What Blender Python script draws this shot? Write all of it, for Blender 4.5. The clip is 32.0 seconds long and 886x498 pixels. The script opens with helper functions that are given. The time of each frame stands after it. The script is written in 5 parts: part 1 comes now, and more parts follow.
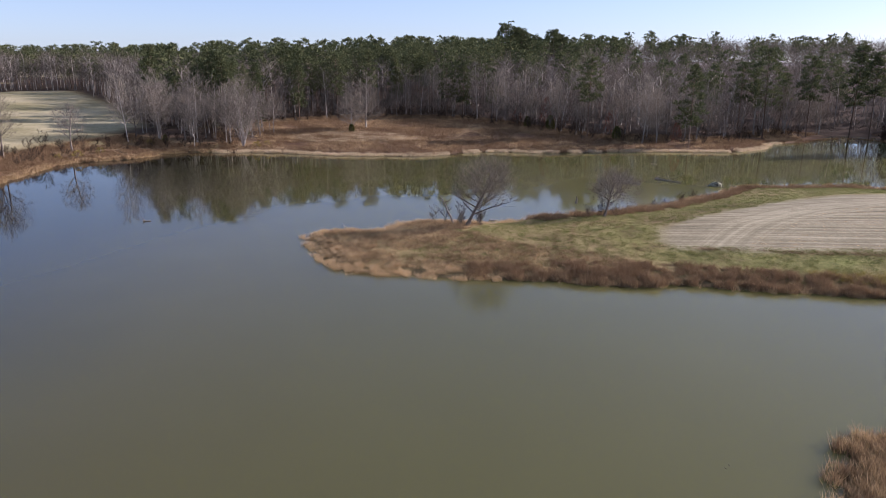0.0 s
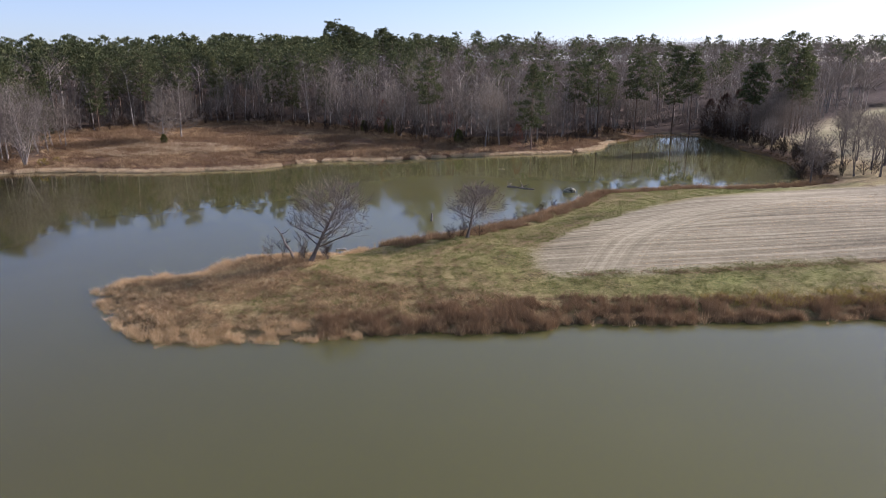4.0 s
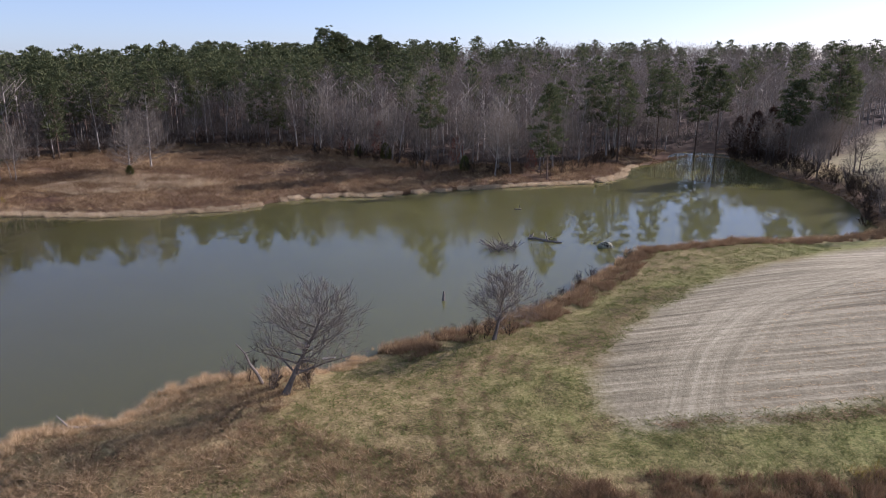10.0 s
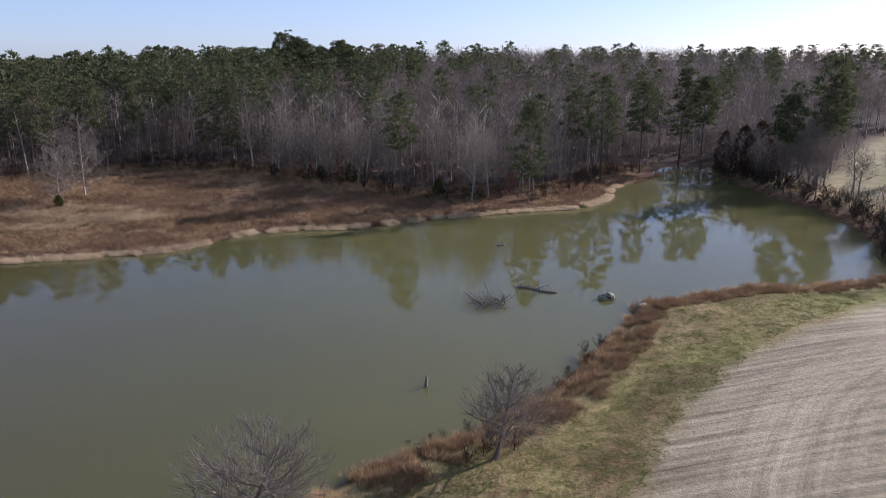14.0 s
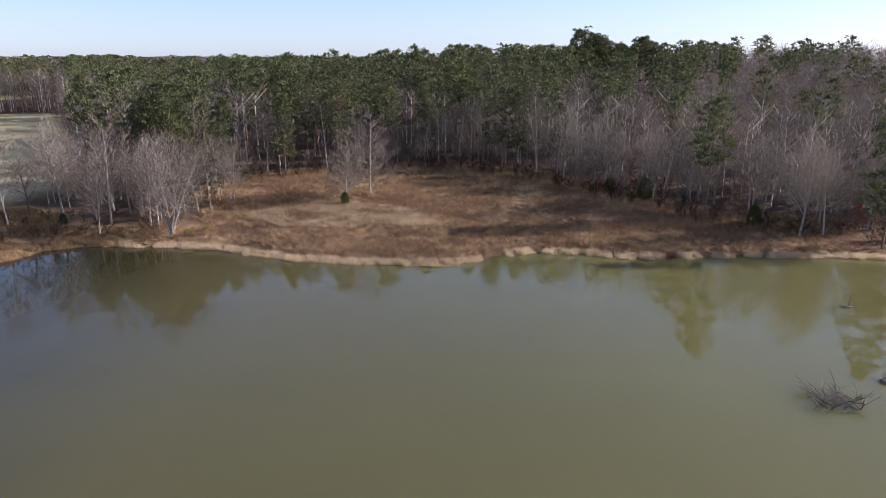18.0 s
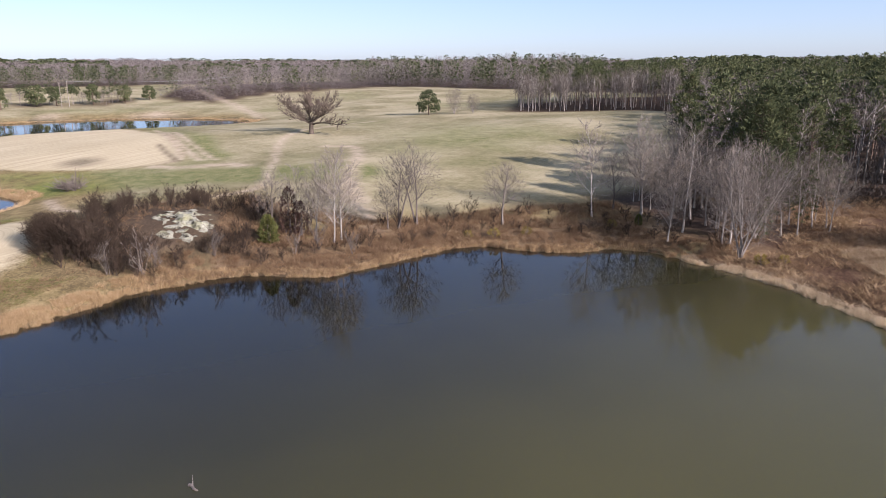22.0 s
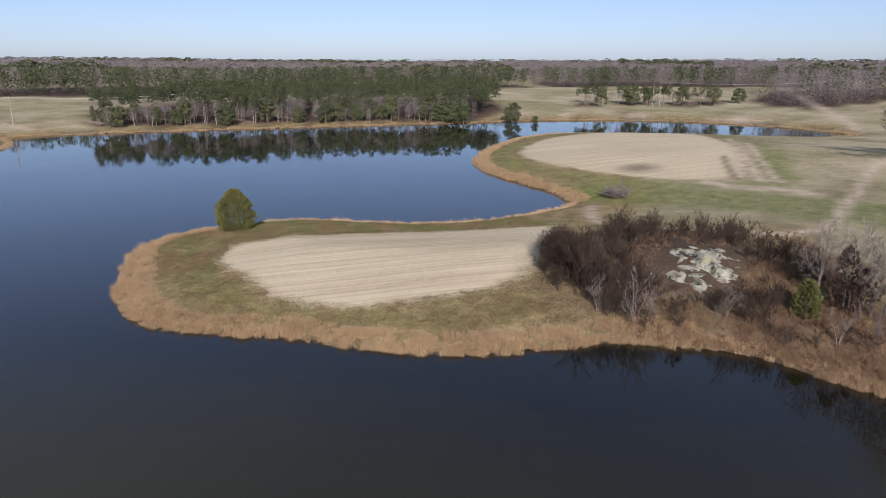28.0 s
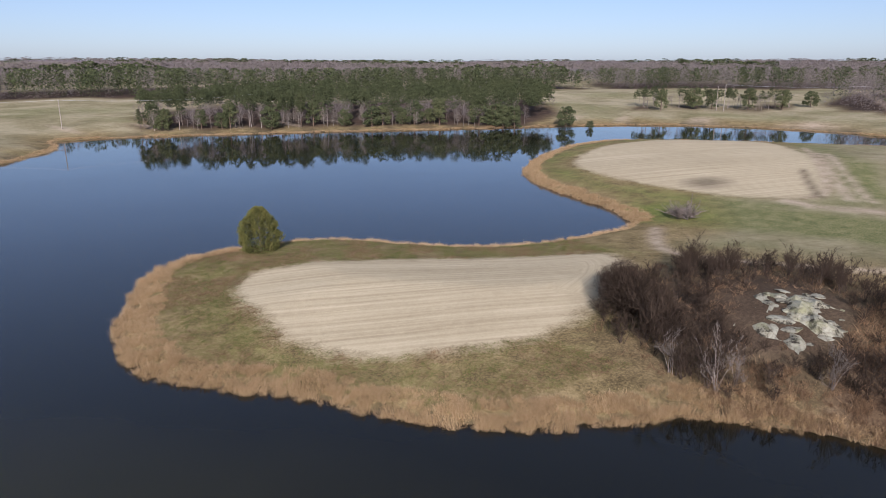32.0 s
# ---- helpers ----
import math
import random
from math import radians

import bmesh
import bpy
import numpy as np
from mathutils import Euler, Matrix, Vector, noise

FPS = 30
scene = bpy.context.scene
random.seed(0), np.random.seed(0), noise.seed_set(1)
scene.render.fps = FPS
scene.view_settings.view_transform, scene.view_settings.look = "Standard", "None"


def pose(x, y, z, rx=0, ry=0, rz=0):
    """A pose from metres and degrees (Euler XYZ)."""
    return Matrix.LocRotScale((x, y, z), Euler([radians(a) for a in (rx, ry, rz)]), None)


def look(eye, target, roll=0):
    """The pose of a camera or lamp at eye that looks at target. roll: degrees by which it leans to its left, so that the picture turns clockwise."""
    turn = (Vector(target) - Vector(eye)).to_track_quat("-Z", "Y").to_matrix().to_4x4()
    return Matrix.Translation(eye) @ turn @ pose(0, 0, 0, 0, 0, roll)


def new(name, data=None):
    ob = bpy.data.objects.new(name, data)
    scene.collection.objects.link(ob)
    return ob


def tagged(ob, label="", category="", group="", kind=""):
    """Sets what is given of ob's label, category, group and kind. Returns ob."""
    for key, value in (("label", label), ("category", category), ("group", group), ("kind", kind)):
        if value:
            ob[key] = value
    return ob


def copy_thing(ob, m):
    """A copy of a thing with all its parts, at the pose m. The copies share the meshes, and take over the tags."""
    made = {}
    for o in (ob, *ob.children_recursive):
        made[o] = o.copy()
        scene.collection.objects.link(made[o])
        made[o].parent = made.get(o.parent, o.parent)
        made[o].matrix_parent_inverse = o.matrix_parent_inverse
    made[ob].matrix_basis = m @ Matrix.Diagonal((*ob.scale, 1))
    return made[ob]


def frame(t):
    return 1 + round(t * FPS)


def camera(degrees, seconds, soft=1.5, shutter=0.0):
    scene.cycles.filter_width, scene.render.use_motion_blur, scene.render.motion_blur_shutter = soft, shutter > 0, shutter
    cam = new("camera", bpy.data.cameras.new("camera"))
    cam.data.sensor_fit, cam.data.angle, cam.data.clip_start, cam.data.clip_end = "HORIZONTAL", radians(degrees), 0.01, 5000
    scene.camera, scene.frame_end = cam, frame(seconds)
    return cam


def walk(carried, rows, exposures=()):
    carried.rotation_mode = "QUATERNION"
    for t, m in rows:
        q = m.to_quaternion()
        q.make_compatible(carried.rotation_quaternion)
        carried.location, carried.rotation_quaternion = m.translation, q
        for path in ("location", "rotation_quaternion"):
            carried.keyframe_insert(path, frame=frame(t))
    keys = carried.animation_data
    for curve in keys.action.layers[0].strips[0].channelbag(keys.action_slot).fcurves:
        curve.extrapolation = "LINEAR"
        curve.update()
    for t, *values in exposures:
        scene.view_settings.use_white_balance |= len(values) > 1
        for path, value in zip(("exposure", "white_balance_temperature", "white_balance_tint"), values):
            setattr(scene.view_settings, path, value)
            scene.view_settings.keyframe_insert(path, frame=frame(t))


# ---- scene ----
# the camera and its walk
cam = camera(65.64, 32.0, 0.7)
PATH = [
    (0, (18.10, 7.77, 17.91), (11.73, 26.00, 12.73), 0.31),
    (0.5, (17.55, 9.09, 17.93), (12.68, 27.79, 12.76), 0.24),
    (1, (16.99, 10.51, 17.95), (12.55, 29.31, 12.77), 0.14),
    (1.5, (16.51, 11.97, 17.94), (12.09, 30.78, 12.77), 0.02),
    (2, (15.94, 13.45, 17.96), (12.49, 32.46, 12.78), 0.07),
    (2.5, (15.38, 14.93, 18.00), (12.15, 33.98, 12.83), 0.01),
    (3, (14.85, 16.37, 18.04), (12.94, 35.59, 12.85), 0.09),
    (3.5, (14.34, 17.82, 18.10), (12.54, 37.05, 12.91), 0.16),
    (5.5, (12.89, 23.71, 18.18), (11.05, 42.95, 13.05), -0.04),
    (6, (12.53, 25.20, 18.22), (10.71, 44.45, 13.09), 0.03),
    (6.5, (12.26, 26.64, 18.25), (10.43, 45.89, 13.14), 0.00),
    (7, (12.06, 27.96, 18.48), (10.23, 47.20, 13.33), 0.08),
    (7.5, (11.81, 29.31, 18.87), (10.00, 48.53, 13.67), 0.09),
    (8, (11.54, 30.75, 19.46), (9.74, 49.97, 14.25), 0.05),
    (8.5, (11.24, 32.25, 20.13), (9.44, 51.47, 14.92), -0.09),
    (9, (10.89, 33.90, 20.75), (9.11, 53.12, 15.53), -0.13),
    (9.5, (10.59, 35.82, 21.26), (8.83, 55.05, 16.06), -0.09),
    (10, (10.30, 37.54, 21.81), (8.64, 56.77, 16.61), -0.06),
    (10.5, (10.00, 39.15, 22.40), (8.67, 58.42, 17.19), -0.07),
    (11, (9.71, 40.78, 23.00), (8.80, 60.07, 17.80), -0.09),
    (11.5, (9.42, 42.41, 23.55), (8.97, 61.72, 18.36), -0.14),
    (12, (9.19, 44.12, 23.93), (8.99, 63.44, 18.74), -0.11),
    (12.5, (8.88, 45.81, 24.13), (8.70, 65.12, 18.92), -0.13),
    (13, (8.59, 47.39, 24.32), (8.43, 66.69, 19.08), -0.12),
    (13.5, (8.29, 48.92, 24.40), (8.16, 68.22, 19.15), -0.09),
    (14, (8.01, 50.49, 24.36), (7.35, 69.78, 19.14), -0.04),
    (14.5, (7.87, 52.16, 24.22), (5.15, 71.28, 19.01), 0.00),
    (16.5, (4.88, 59.49, 24.33), (-0.11, 78.13, 19.09), 0.14),
    (17, (4.45, 61.18, 24.36), (-1.60, 79.51, 19.11), 0.15),
    (17.5, (4.11, 62.83, 24.41), (-3.02, 80.76, 19.15), 0.10),
    (18, (3.84, 64.38, 24.46), (-4.41, 81.82, 19.18), 0.06),
    (18.5, (3.55, 65.93, 24.53), (-6.15, 82.60, 19.25), 0.02),
    (19, (3.16, 67.42, 24.55), (-8.22, 83.00, 19.27), -0.08),
    (19.5, (2.52, 68.81, 24.48), (-10.40, 83.14, 19.20), -0.16),
    (20, (1.63, 70.14, 24.38), (-12.67, 83.09, 19.12), -0.15),
    (20.5, (0.64, 71.45, 24.32), (-14.99, 82.78, 19.05), -0.07),
    (21, (-0.27, 72.79, 24.30), (-17.08, 82.27, 19.04), -0.01),
    (21.5, (-1.22, 74.00, 24.28), (-19.02, 81.46, 19.03), -0.03),
    (22, (-2.33, 74.97, 24.32), (-20.88, 80.28, 19.07), -0.14),
    (22.5, (-3.56, 75.86, 24.42), (-22.61, 78.96, 19.17), -0.14),
    (23, (-4.81, 76.83, 24.55), (-24.09, 77.64, 19.29), -0.20),
    (23.5, (-6.13, 77.75, 24.71), (-25.37, 76.25, 19.46), -0.36),
    (24, (-7.53, 78.47, 24.86), (-26.48, 74.78, 19.63), -0.49),
    (24.5, (-8.99, 79.07, 24.94), (-27.81, 74.78, 19.71), -0.39),
    (26.5, (-15.86, 78.82, 24.91), (-34.27, 73.01, 19.68), 0.15),
    (27, (-17.47, 78.70, 25.02), (-35.35, 71.42, 19.78), 0.11),
    (27.5, (-18.92, 78.50, 25.14), (-36.16, 69.83, 19.91), 0.10),
    (28, (-20.38, 78.19, 25.25), (-37.05, 68.46, 20.01), 0.05),
    (28.5, (-21.76, 77.78, 25.36), (-37.90, 67.18, 20.13), 0.01),
    (29, (-23.11, 77.31, 25.48), (-38.99, 66.34, 20.24), 0.01),
    (29.5, (-24.45, 76.74, 25.59), (-40.33, 65.78, 20.35), 0.01),
    (30, (-25.73, 76.09, 25.71), (-41.62, 65.13, 20.46), -0.01),
    (30.5, (-26.99, 75.38, 25.82), (-42.88, 64.43, 20.56), 0.01),
    (31, (-28.24, 74.66, 25.92), (-44.13, 63.71, 20.67), 0.03),
    (31.5, (-29.50, 73.83, 25.99), (-45.39, 62.88, 20.74), 0.01),
    (32, (-30.67, 73.04, 25.99), (-46.57, 62.09, 20.75), -0.02),
]
EXPOSURES = [(0, 0.98, 5700, 27), (6, 0.99, 5650, 26), (13, 0.8, 5500, 27), (17.5, 1.08, 5700, 26), (19, 1.26, 5850, 25), (21, 1.17, 5800, 26), (23, 0.9, 5700, 25), (24.5, 0.64, 5650, 24), (28, 0.52, 5600, 23), (32, 0.52, 5600, 23)]
walk(cam, [(t, look(e, g, r)) for t, e, g, r in PATH], EXPOSURES)
# world and sun
SUN_AZ, SUN_EL = radians(55.0), radians(25.0)        # from +y towards +x
world = bpy.data.worlds.new("sky")
scene.world = world
world.use_nodes = True
wn, wl = world.node_tree.nodes, world.node_tree.links
wn.clear()
sky = wn.new("ShaderNodeTexSky")
sky.sky_type, sky.sun_disc = "NISHITA", False
sky.sun_elevation, sky.sun_rotation = SUN_EL, SUN_AZ
sky.altitude, sky.air_density, sky.dust_density, sky.ozone_density = 60, 0.8, 0.6, 1.8
bg = wn.new("ShaderNodeBackground")
bg.inputs["Strength"].default_value = 0.05
veil = wn.new("ShaderNodeBackground")                # thin high haze, even over the whole sky
veil.inputs["Color"].default_value, veil.inputs["Strength"].default_value = (0.72, 0.87, 0.99, 1), 0.15
both = wn.new("ShaderNodeAddShader")
wo = wn.new("ShaderNodeOutputWorld")
wl.new(sky.outputs[0], bg.inputs[0])
wl.new(bg.outputs[0], both.inputs[0])
wl.new(veil.outputs[0], both.inputs[1])
wl.new(both.outputs[0], wo.inputs[0])
sun_data = bpy.data.lights.new("sun", "SUN")
sun_data.energy, sun_data.angle, sun_data.color = 5.0, radians(0.6), (1.0, 0.91, 0.79)
sun = new("sun", sun_data)
SUN_DIR = Vector((math.sin(SUN_AZ) * math.cos(SUN_EL), math.cos(SUN_AZ) * math.cos(SUN_EL), math.sin(SUN_EL)))
sun.matrix_world = look(SUN_DIR * 300, (0, 0, 0))

# ---- materials ----
def mat_base(name, rough=0.9, spec=0.2):
    m = bpy.data.materials.new(name)
    m.use_nodes = True
    nt = m.node_tree
    b = nt.nodes["Principled BSDF"]
    b.inputs["Roughness"].default_value = rough
    b.inputs["Specular IOR Level"].default_value = spec
    return m, nt, b


def nd(nt, kind, **kw):
    n = nt.nodes.new(kind)
    for k, v in kw.items():
        n.inputs[k.replace("_", " ")].default_value = v
    return n


def noise_node(nt, scale, detail=4, rough=0.6, co=None):
    n = nd(nt, "ShaderNodeTexNoise", Scale=scale, Detail=detail, Roughness=rough)
    if co is None:
        co = nt.nodes.new("ShaderNodeNewGeometry").outputs["Position"]
    nt.links.new(co, n.inputs["Vector"])
    return n.outputs["Fac"]


def ramp(nt, fac, stops):
    r = nt.nodes.new("ShaderNodeValToRGB")
    e = r.color_ramp.elements
    while len(e) < len(stops):
        e.new(0.5)
    for s, (p, c) in zip(e, stops):
        s.position, s.color = p, (*c, 1)
    nt.links.new(fac, r.inputs[0])
    return r.outputs[0]


def mixc(nt, fac, a, b, kind="MIX"):
    n = nt.nodes.new("ShaderNodeMix")
    n.data_type, n.blend_type = "RGBA", kind
    for sock, v in ((n.inputs[0], fac), (n.inputs[6], a), (n.inputs[7], b)):
        if hasattr(v, "links"):
            nt.links.new(v, sock)
        else:
            sock.default_value = v if isinstance(v, (int, float)) else (*v, 1)
    return n.outputs[2]


def mth(nt, op, a, b=0.0, clamp=False):
    n = nt.nodes.new("ShaderNodeMath")
    n.operation, n.use_clamp = op, clamp
    for sock, v in zip(n.inputs, (a, b)):
        if hasattr(v, "links"):
            nt.links.new(v, sock)
        else:
            sock.default_value = v
    return n.outputs[0]


def bump(nt, b, height, strength, dist):
    n = nd(nt, "ShaderNodeBump", Strength=strength, Distance=dist)
    nt.links.new(height, n.inputs["Height"])
    nt.links.new(n.outputs[0], b.inputs["Normal"])


def leafy(name, stops, rough=0.9, spec=0.03, translucent=0.0, patch=0.08):
    """Blades, needles and twigs: colour by piece, and by slow patches over the place."""
    m, nt, b = mat_base(name, rough, spec)
    geo = nt.nodes.new("ShaderNodeNewGeometry")
    info = nt.nodes.new("ShaderNodeObjectInfo")
    f = mth(nt, "MULTIPLY", geo.outputs["Random Per Island"], 0.5)
    f = mth(nt, "ADD", f, mth(nt, "MULTIPLY", info.outputs["Random"], 0.2))
    f = mth(nt, "ADD", f, mth(nt, "MULTIPLY", noise_node(nt, patch, 3), 0.4), True)
    c = ramp(nt, f, stops)
    nt.links.new(c, b.inputs["Base Color"])
    if translucent:
        t = nt.nodes.new("ShaderNodeBsdfTranslucent")
        nt.links.new(c, t.inputs["Color"])
        mx = nt.nodes.new("ShaderNodeMixShader")
        mx.inputs[0].default_value = translucent
        out = nt.nodes["Material Output"]
        nt.links.new(b.outputs[0], mx.inputs[1])
        nt.links.new(t.outputs[0], mx.inputs[2])
        nt.links.new(mx.outputs[0], out.inputs[0])
    return m


def bark(name, dark, light, scale=3.0):
    m, nt, b = mat_base(name, 0.95, 0.1)
    co = nt.nodes.new("ShaderNodeTexCoord").outputs["Object"]
    mp = nt.nodes.new("ShaderNodeMapping")
    mp.inputs["Scale"].default_value = (1, 1, 0.25)
    nt.links.new(co, mp.inputs[0])
    n = noise_node(nt, scale, 6, 0.7, mp.outputs[0])
    info = nt.nodes.new("ShaderNodeObjectInfo")
    n2 = mth(nt, "ADD", mth(nt, "MULTIPLY", n, 0.8), mth(nt, "MULTIPLY", info.outputs["Random"], 0.25))
    nt.links.new(ramp(nt, n2, [(0.3, dark), (0.75, light)]), b.inputs["Base Color"])
    bump(nt, b, n, 0.6, 0.05)
    return m


M_BARK = bark("bark_grey_brown", (0.07, 0.055, 0.045), (0.24, 0.2, 0.165))
M_PALE = bark("bark_pale", (0.17, 0.148, 0.124), (0.42, 0.378, 0.32))
M_GREYBARK = bark("bark_grey", (0.13, 0.112, 0.093), (0.34, 0.3, 0.255))
M_OAKBARK = bark("bark_oak", (0.05, 0.039, 0.03), (0.165, 0.132, 0.1))
M_PINEBARK = bark("bark_pine", (0.06, 0.04, 0.03), (0.2, 0.14, 0.1))
M_TWIG = leafy("twigs_grey_brown", [(0.2, (0.08, 0.067, 0.054)), (0.8, (0.22, 0.186, 0.152))], translucent=0.2)
M_TWIGDARK = leafy("twigs_dark_brown", [(0.2, (0.016, 0.0115, 0.008)), (0.8, (0.066, 0.047, 0.032))])
M_TWIGFAR = leafy("distant_twigs", [(0.2, (0.12, 0.1, 0.088)), (0.8, (0.21, 0.178, 0.157))], translucent=0.15, patch=0.02)
M_OAKTWIG = leafy("oak_twigs", [(0.2, (0.055, 0.042, 0.031)), (0.8, (0.165, 0.128, 0.098))], translucent=0.1)
M_TWIGPALE = leafy("twigs_pale", [(0.2, (0.12, 0.1, 0.078)), (0.8, (0.32, 0.272, 0.215))], translucent=0.2)
M_NEEDLE = leafy("pine_needles", [(0.15, (0.036, 0.044, 0.022)), (0.55, (0.08, 0.092, 0.042)), (0.95, (0.165, 0.168, 0.075))], 0.85, 0.05, 0.22, 0.05)
M_CEDAR = leafy("cedar_foliage", [(0.15, (0.045, 0.055, 0.015)), (0.6, (0.1, 0.105, 0.028)), (0.95, (0.19, 0.165, 0.045))], 0.8, 0.2, 0.15, 0.5)
M_REED = leafy("dry_reeds", [(0.1, (0.21, 0.14, 0.066)), (0.5, (0.43, 0.3, 0.155)), (0.9, (0.66, 0.49, 0.285))], 0.85, 0.08, 0.35, 0.3)
M_PALEREED = leafy("bleached_reeds", [(0.1, (0.34, 0.255, 0.15)), (0.5, (0.56, 0.445, 0.285)), (0.9, (0.76, 0.63, 0.44))], 0.8, 0.2, 0.45, 0.12)
M_SEDGE = leafy("brown_sedge", [(0.1, (0.085, 0.05, 0.029)), (0.5, (0.205, 0.13, 0.072)), (0.9, (0.37, 0.26, 0.145))], 0.9, 0.05, 0.25, 0.25)
M_GRASS = leafy("winter_grass", [(0.1, (0.056, 0.082, 0.018)), (0.5, (0.138, 0.152, 0.04)), (0.9, (0.3, 0.265, 0.115))], 0.9, 0.1, 0.4, 0.15)
M_RUST = leafy("rust_leaves", [(0.1, (0.1, 0.03, 0.018)), (0.6, (0.2, 0.065, 0.04)), (0.95, (0.3, 0.12, 0.07))], 0.8, 0.15, 0.25, 0.3)
M_VINE = leafy("dark_vine_leaves", [(0.1, (0.03, 0.02, 0.014)), (0.6, (0.075, 0.042, 0.028)), (0.95, (0.14, 0.075, 0.045))], 0.7, 0.25, 0.15, 0.3)
M_LEAFFALL = leafy("yellowed_leaves", [(0.1, (0.13, 0.1, 0.025)), (0.6, (0.26, 0.2, 0.05)), (0.95, (0.4, 0.3, 0.09))], 0.8, 0.15, 0.25, 0.3)


def ground_material():
    m, nt, b = mat_base("ground_cover", 0.95, 0.08)

    def mask(key):
        a = nt.nodes.new("ShaderNodeAttribute")
        a.attribute_name = key
        return a.outputs["Fac"]

    big, mid, fine = noise_node(nt, 0.045, 4), noise_node(nt, 0.35, 5, 0.65), noise_node(nt, 3.5, 6, 0.75)
    speck = noise_node(nt, 9.0, 3, 0.8)
    grit = mth(nt, "SUBTRACT", noise_node(nt, 1.1, 5, 0.8), 0.5)
    # rough winter grass: straw with some green
    f = mth(nt, "ADD", mth(nt, "MULTIPLY", mid, 0.5), mth(nt, "ADD", mth(nt, "MULTIPLY", fine, 0.7), mth(nt, "MULTIPLY", mth(nt, "SUBTRACT", speck, 0.6), 0.5)))
    straw = ramp(nt, f, [(0.38, (0.072, 0.053, 0.024)), (0.54, (0.2, 0.15, 0.066)), (0.72, (0.36, 0.27, 0.13))])
    green = ramp(nt, f, [(0.38, (0.044, 0.064, 0.012)), (0.54, (0.118, 0.138, 0.031)), (0.72, (0.25, 0.235, 0.078))])
    g = mth(nt, "ADD", mask("green"), mth(nt, "MULTIPLY", mth(nt, "SUBTRACT", mth(nt, "ADD", mid, big), 1.1), 1.8), True)
    c = mixc(nt, g, straw, green)
    # stubble field: pale rows
    rows = nd(nt, "ShaderNodeTexNoise", Scale=1.0, Detail=5, Roughness=0.65)
    cx = nt.nodes.new("ShaderNodeCombineXYZ")
    nt.links.new(mth(nt, "MULTIPLY", mask("row"), 3.2), cx.inputs[0])
    nt.links.new(mth(nt, "MULTIPLY", mask("run"), 0.07), cx.inputs[1])
    nt.links.new(cx.outputs[0], rows.inputs["Vector"])
    def drawn(across, along, a, l):
        """Streaks drawn out along the tractor's way."""
        n = nd(nt, "ShaderNodeTexNoise", Scale=1.0, Detail=3, Roughness=0.6)
        c3 = nt.nodes.new("ShaderNodeCombineXYZ")
        nt.links.new(mth(nt, "MULTIPLY", across, a), c3.inputs[0])
        nt.links.new(mth(nt, "MULTIPLY", along, l), c3.inputs[1])
        nt.links.new(c3.outputs[0], n.inputs["Vector"])
        return mth(nt, "SUBTRACT", n.outputs["Fac"], 0.5)
    swath = drawn(mask("row"), mask("run"), 1.05, 0.018)
    comb = mth(nt, "SINE", mth(nt, "ADD", mth(nt, "MULTIPLY", mask("row"), 6.2832 / 0.9), mth(nt, "MULTIPLY", rows.outputs["Fac"], 5.0)))
    straight = mth(nt, "ADD", mth(nt, "MULTIPLY", swath, 0.75), mth(nt, "MULTIPLY", comb, 0.035))
    lanes = mth(nt, "MULTIPLY", mth(nt, "ADD", drawn(mask("lane"), mask("run"), 1.9, 0.03), 0.08), 0.5)
    hl = mask("headland")
    ff = mth(nt, "ADD", mth(nt, "ADD", 0.16, mth(nt, "MULTIPLY", rows.outputs["Fac"], 0.43)), mth(nt, "MULTIPLY", fine, 0.3))
    ff = mth(nt, "ADD", ff, mth(nt, "MULTIPLY", mth(nt, "SUBTRACT", big, 0.5), 0.35))
    ff = mth(nt, "ADD", ff, mth(nt, "MULTIPLY", grit, 0.3))
    ff = mth(nt, "ADD", ff, mth(nt, "ADD", mth(nt, "MULTIPLY", straight, mth(nt, "SUBTRACT", 1.0, mth(nt, "MULTIPLY", hl, 0.75))), mth(nt, "MULTIPLY", lanes, hl)))
    field = ramp(nt, ff, [(0.27, (0.085, 0.07, 0.042)), (0.52, (0.218, 0.184, 0.115)), (0.8, (0.42, 0.365, 0.24))])
    pale = ramp(nt, ff, [(0.2, (0.3, 0.24, 0.138)), (0.52, (0.45, 0.37, 0.228)), (0.85, (0.59, 0.5, 0.32))])
    field = mixc(nt, mask("pale"), field, pale)
    edge = mth(nt, "ADD", mask("field"), mth(nt, "MULTIPLY", mth(nt, "SUBTRACT", mth(nt, "ADD", mth(nt, "MULTIPLY", mid, 0.6), mth(nt, "MULTIPLY", fine, 0.4)), 0.5), 1.6))
    edge = mth(nt, "MULTIPLY", mth(nt, "SUBTRACT", edge, 0.3), 2.2, True)
    c = mixc(nt, edge, c, field)
    # pasture: greenish tan far fields
    pasture = ramp(nt, mth(nt, "ADD", mth(nt, "MULTIPLY", big, 0.75), mth(nt, "ADD", mth(nt, "ADD", mth(nt, "MULTIPLY", mid, 0.25), mth(nt, "MULTIPLY", grit, 0.35)), mth(nt, "MULTIPLY", rows.outputs["Fac"], 0.2))),
                   [(0.36, (0.115, 0.105, 0.045)), (0.53, (0.235, 0.2, 0.105)), (0.72, (0.37, 0.315, 0.19))])
    pg = mth(nt, "MULTIPLY", mth(nt, "SUBTRACT", mth(nt, "ADD", noise_node(nt, 0.013, 4, 0.65), mth(nt, "MULTIPLY", mask("green"), 0.35)), 0.515), 4.5, True)
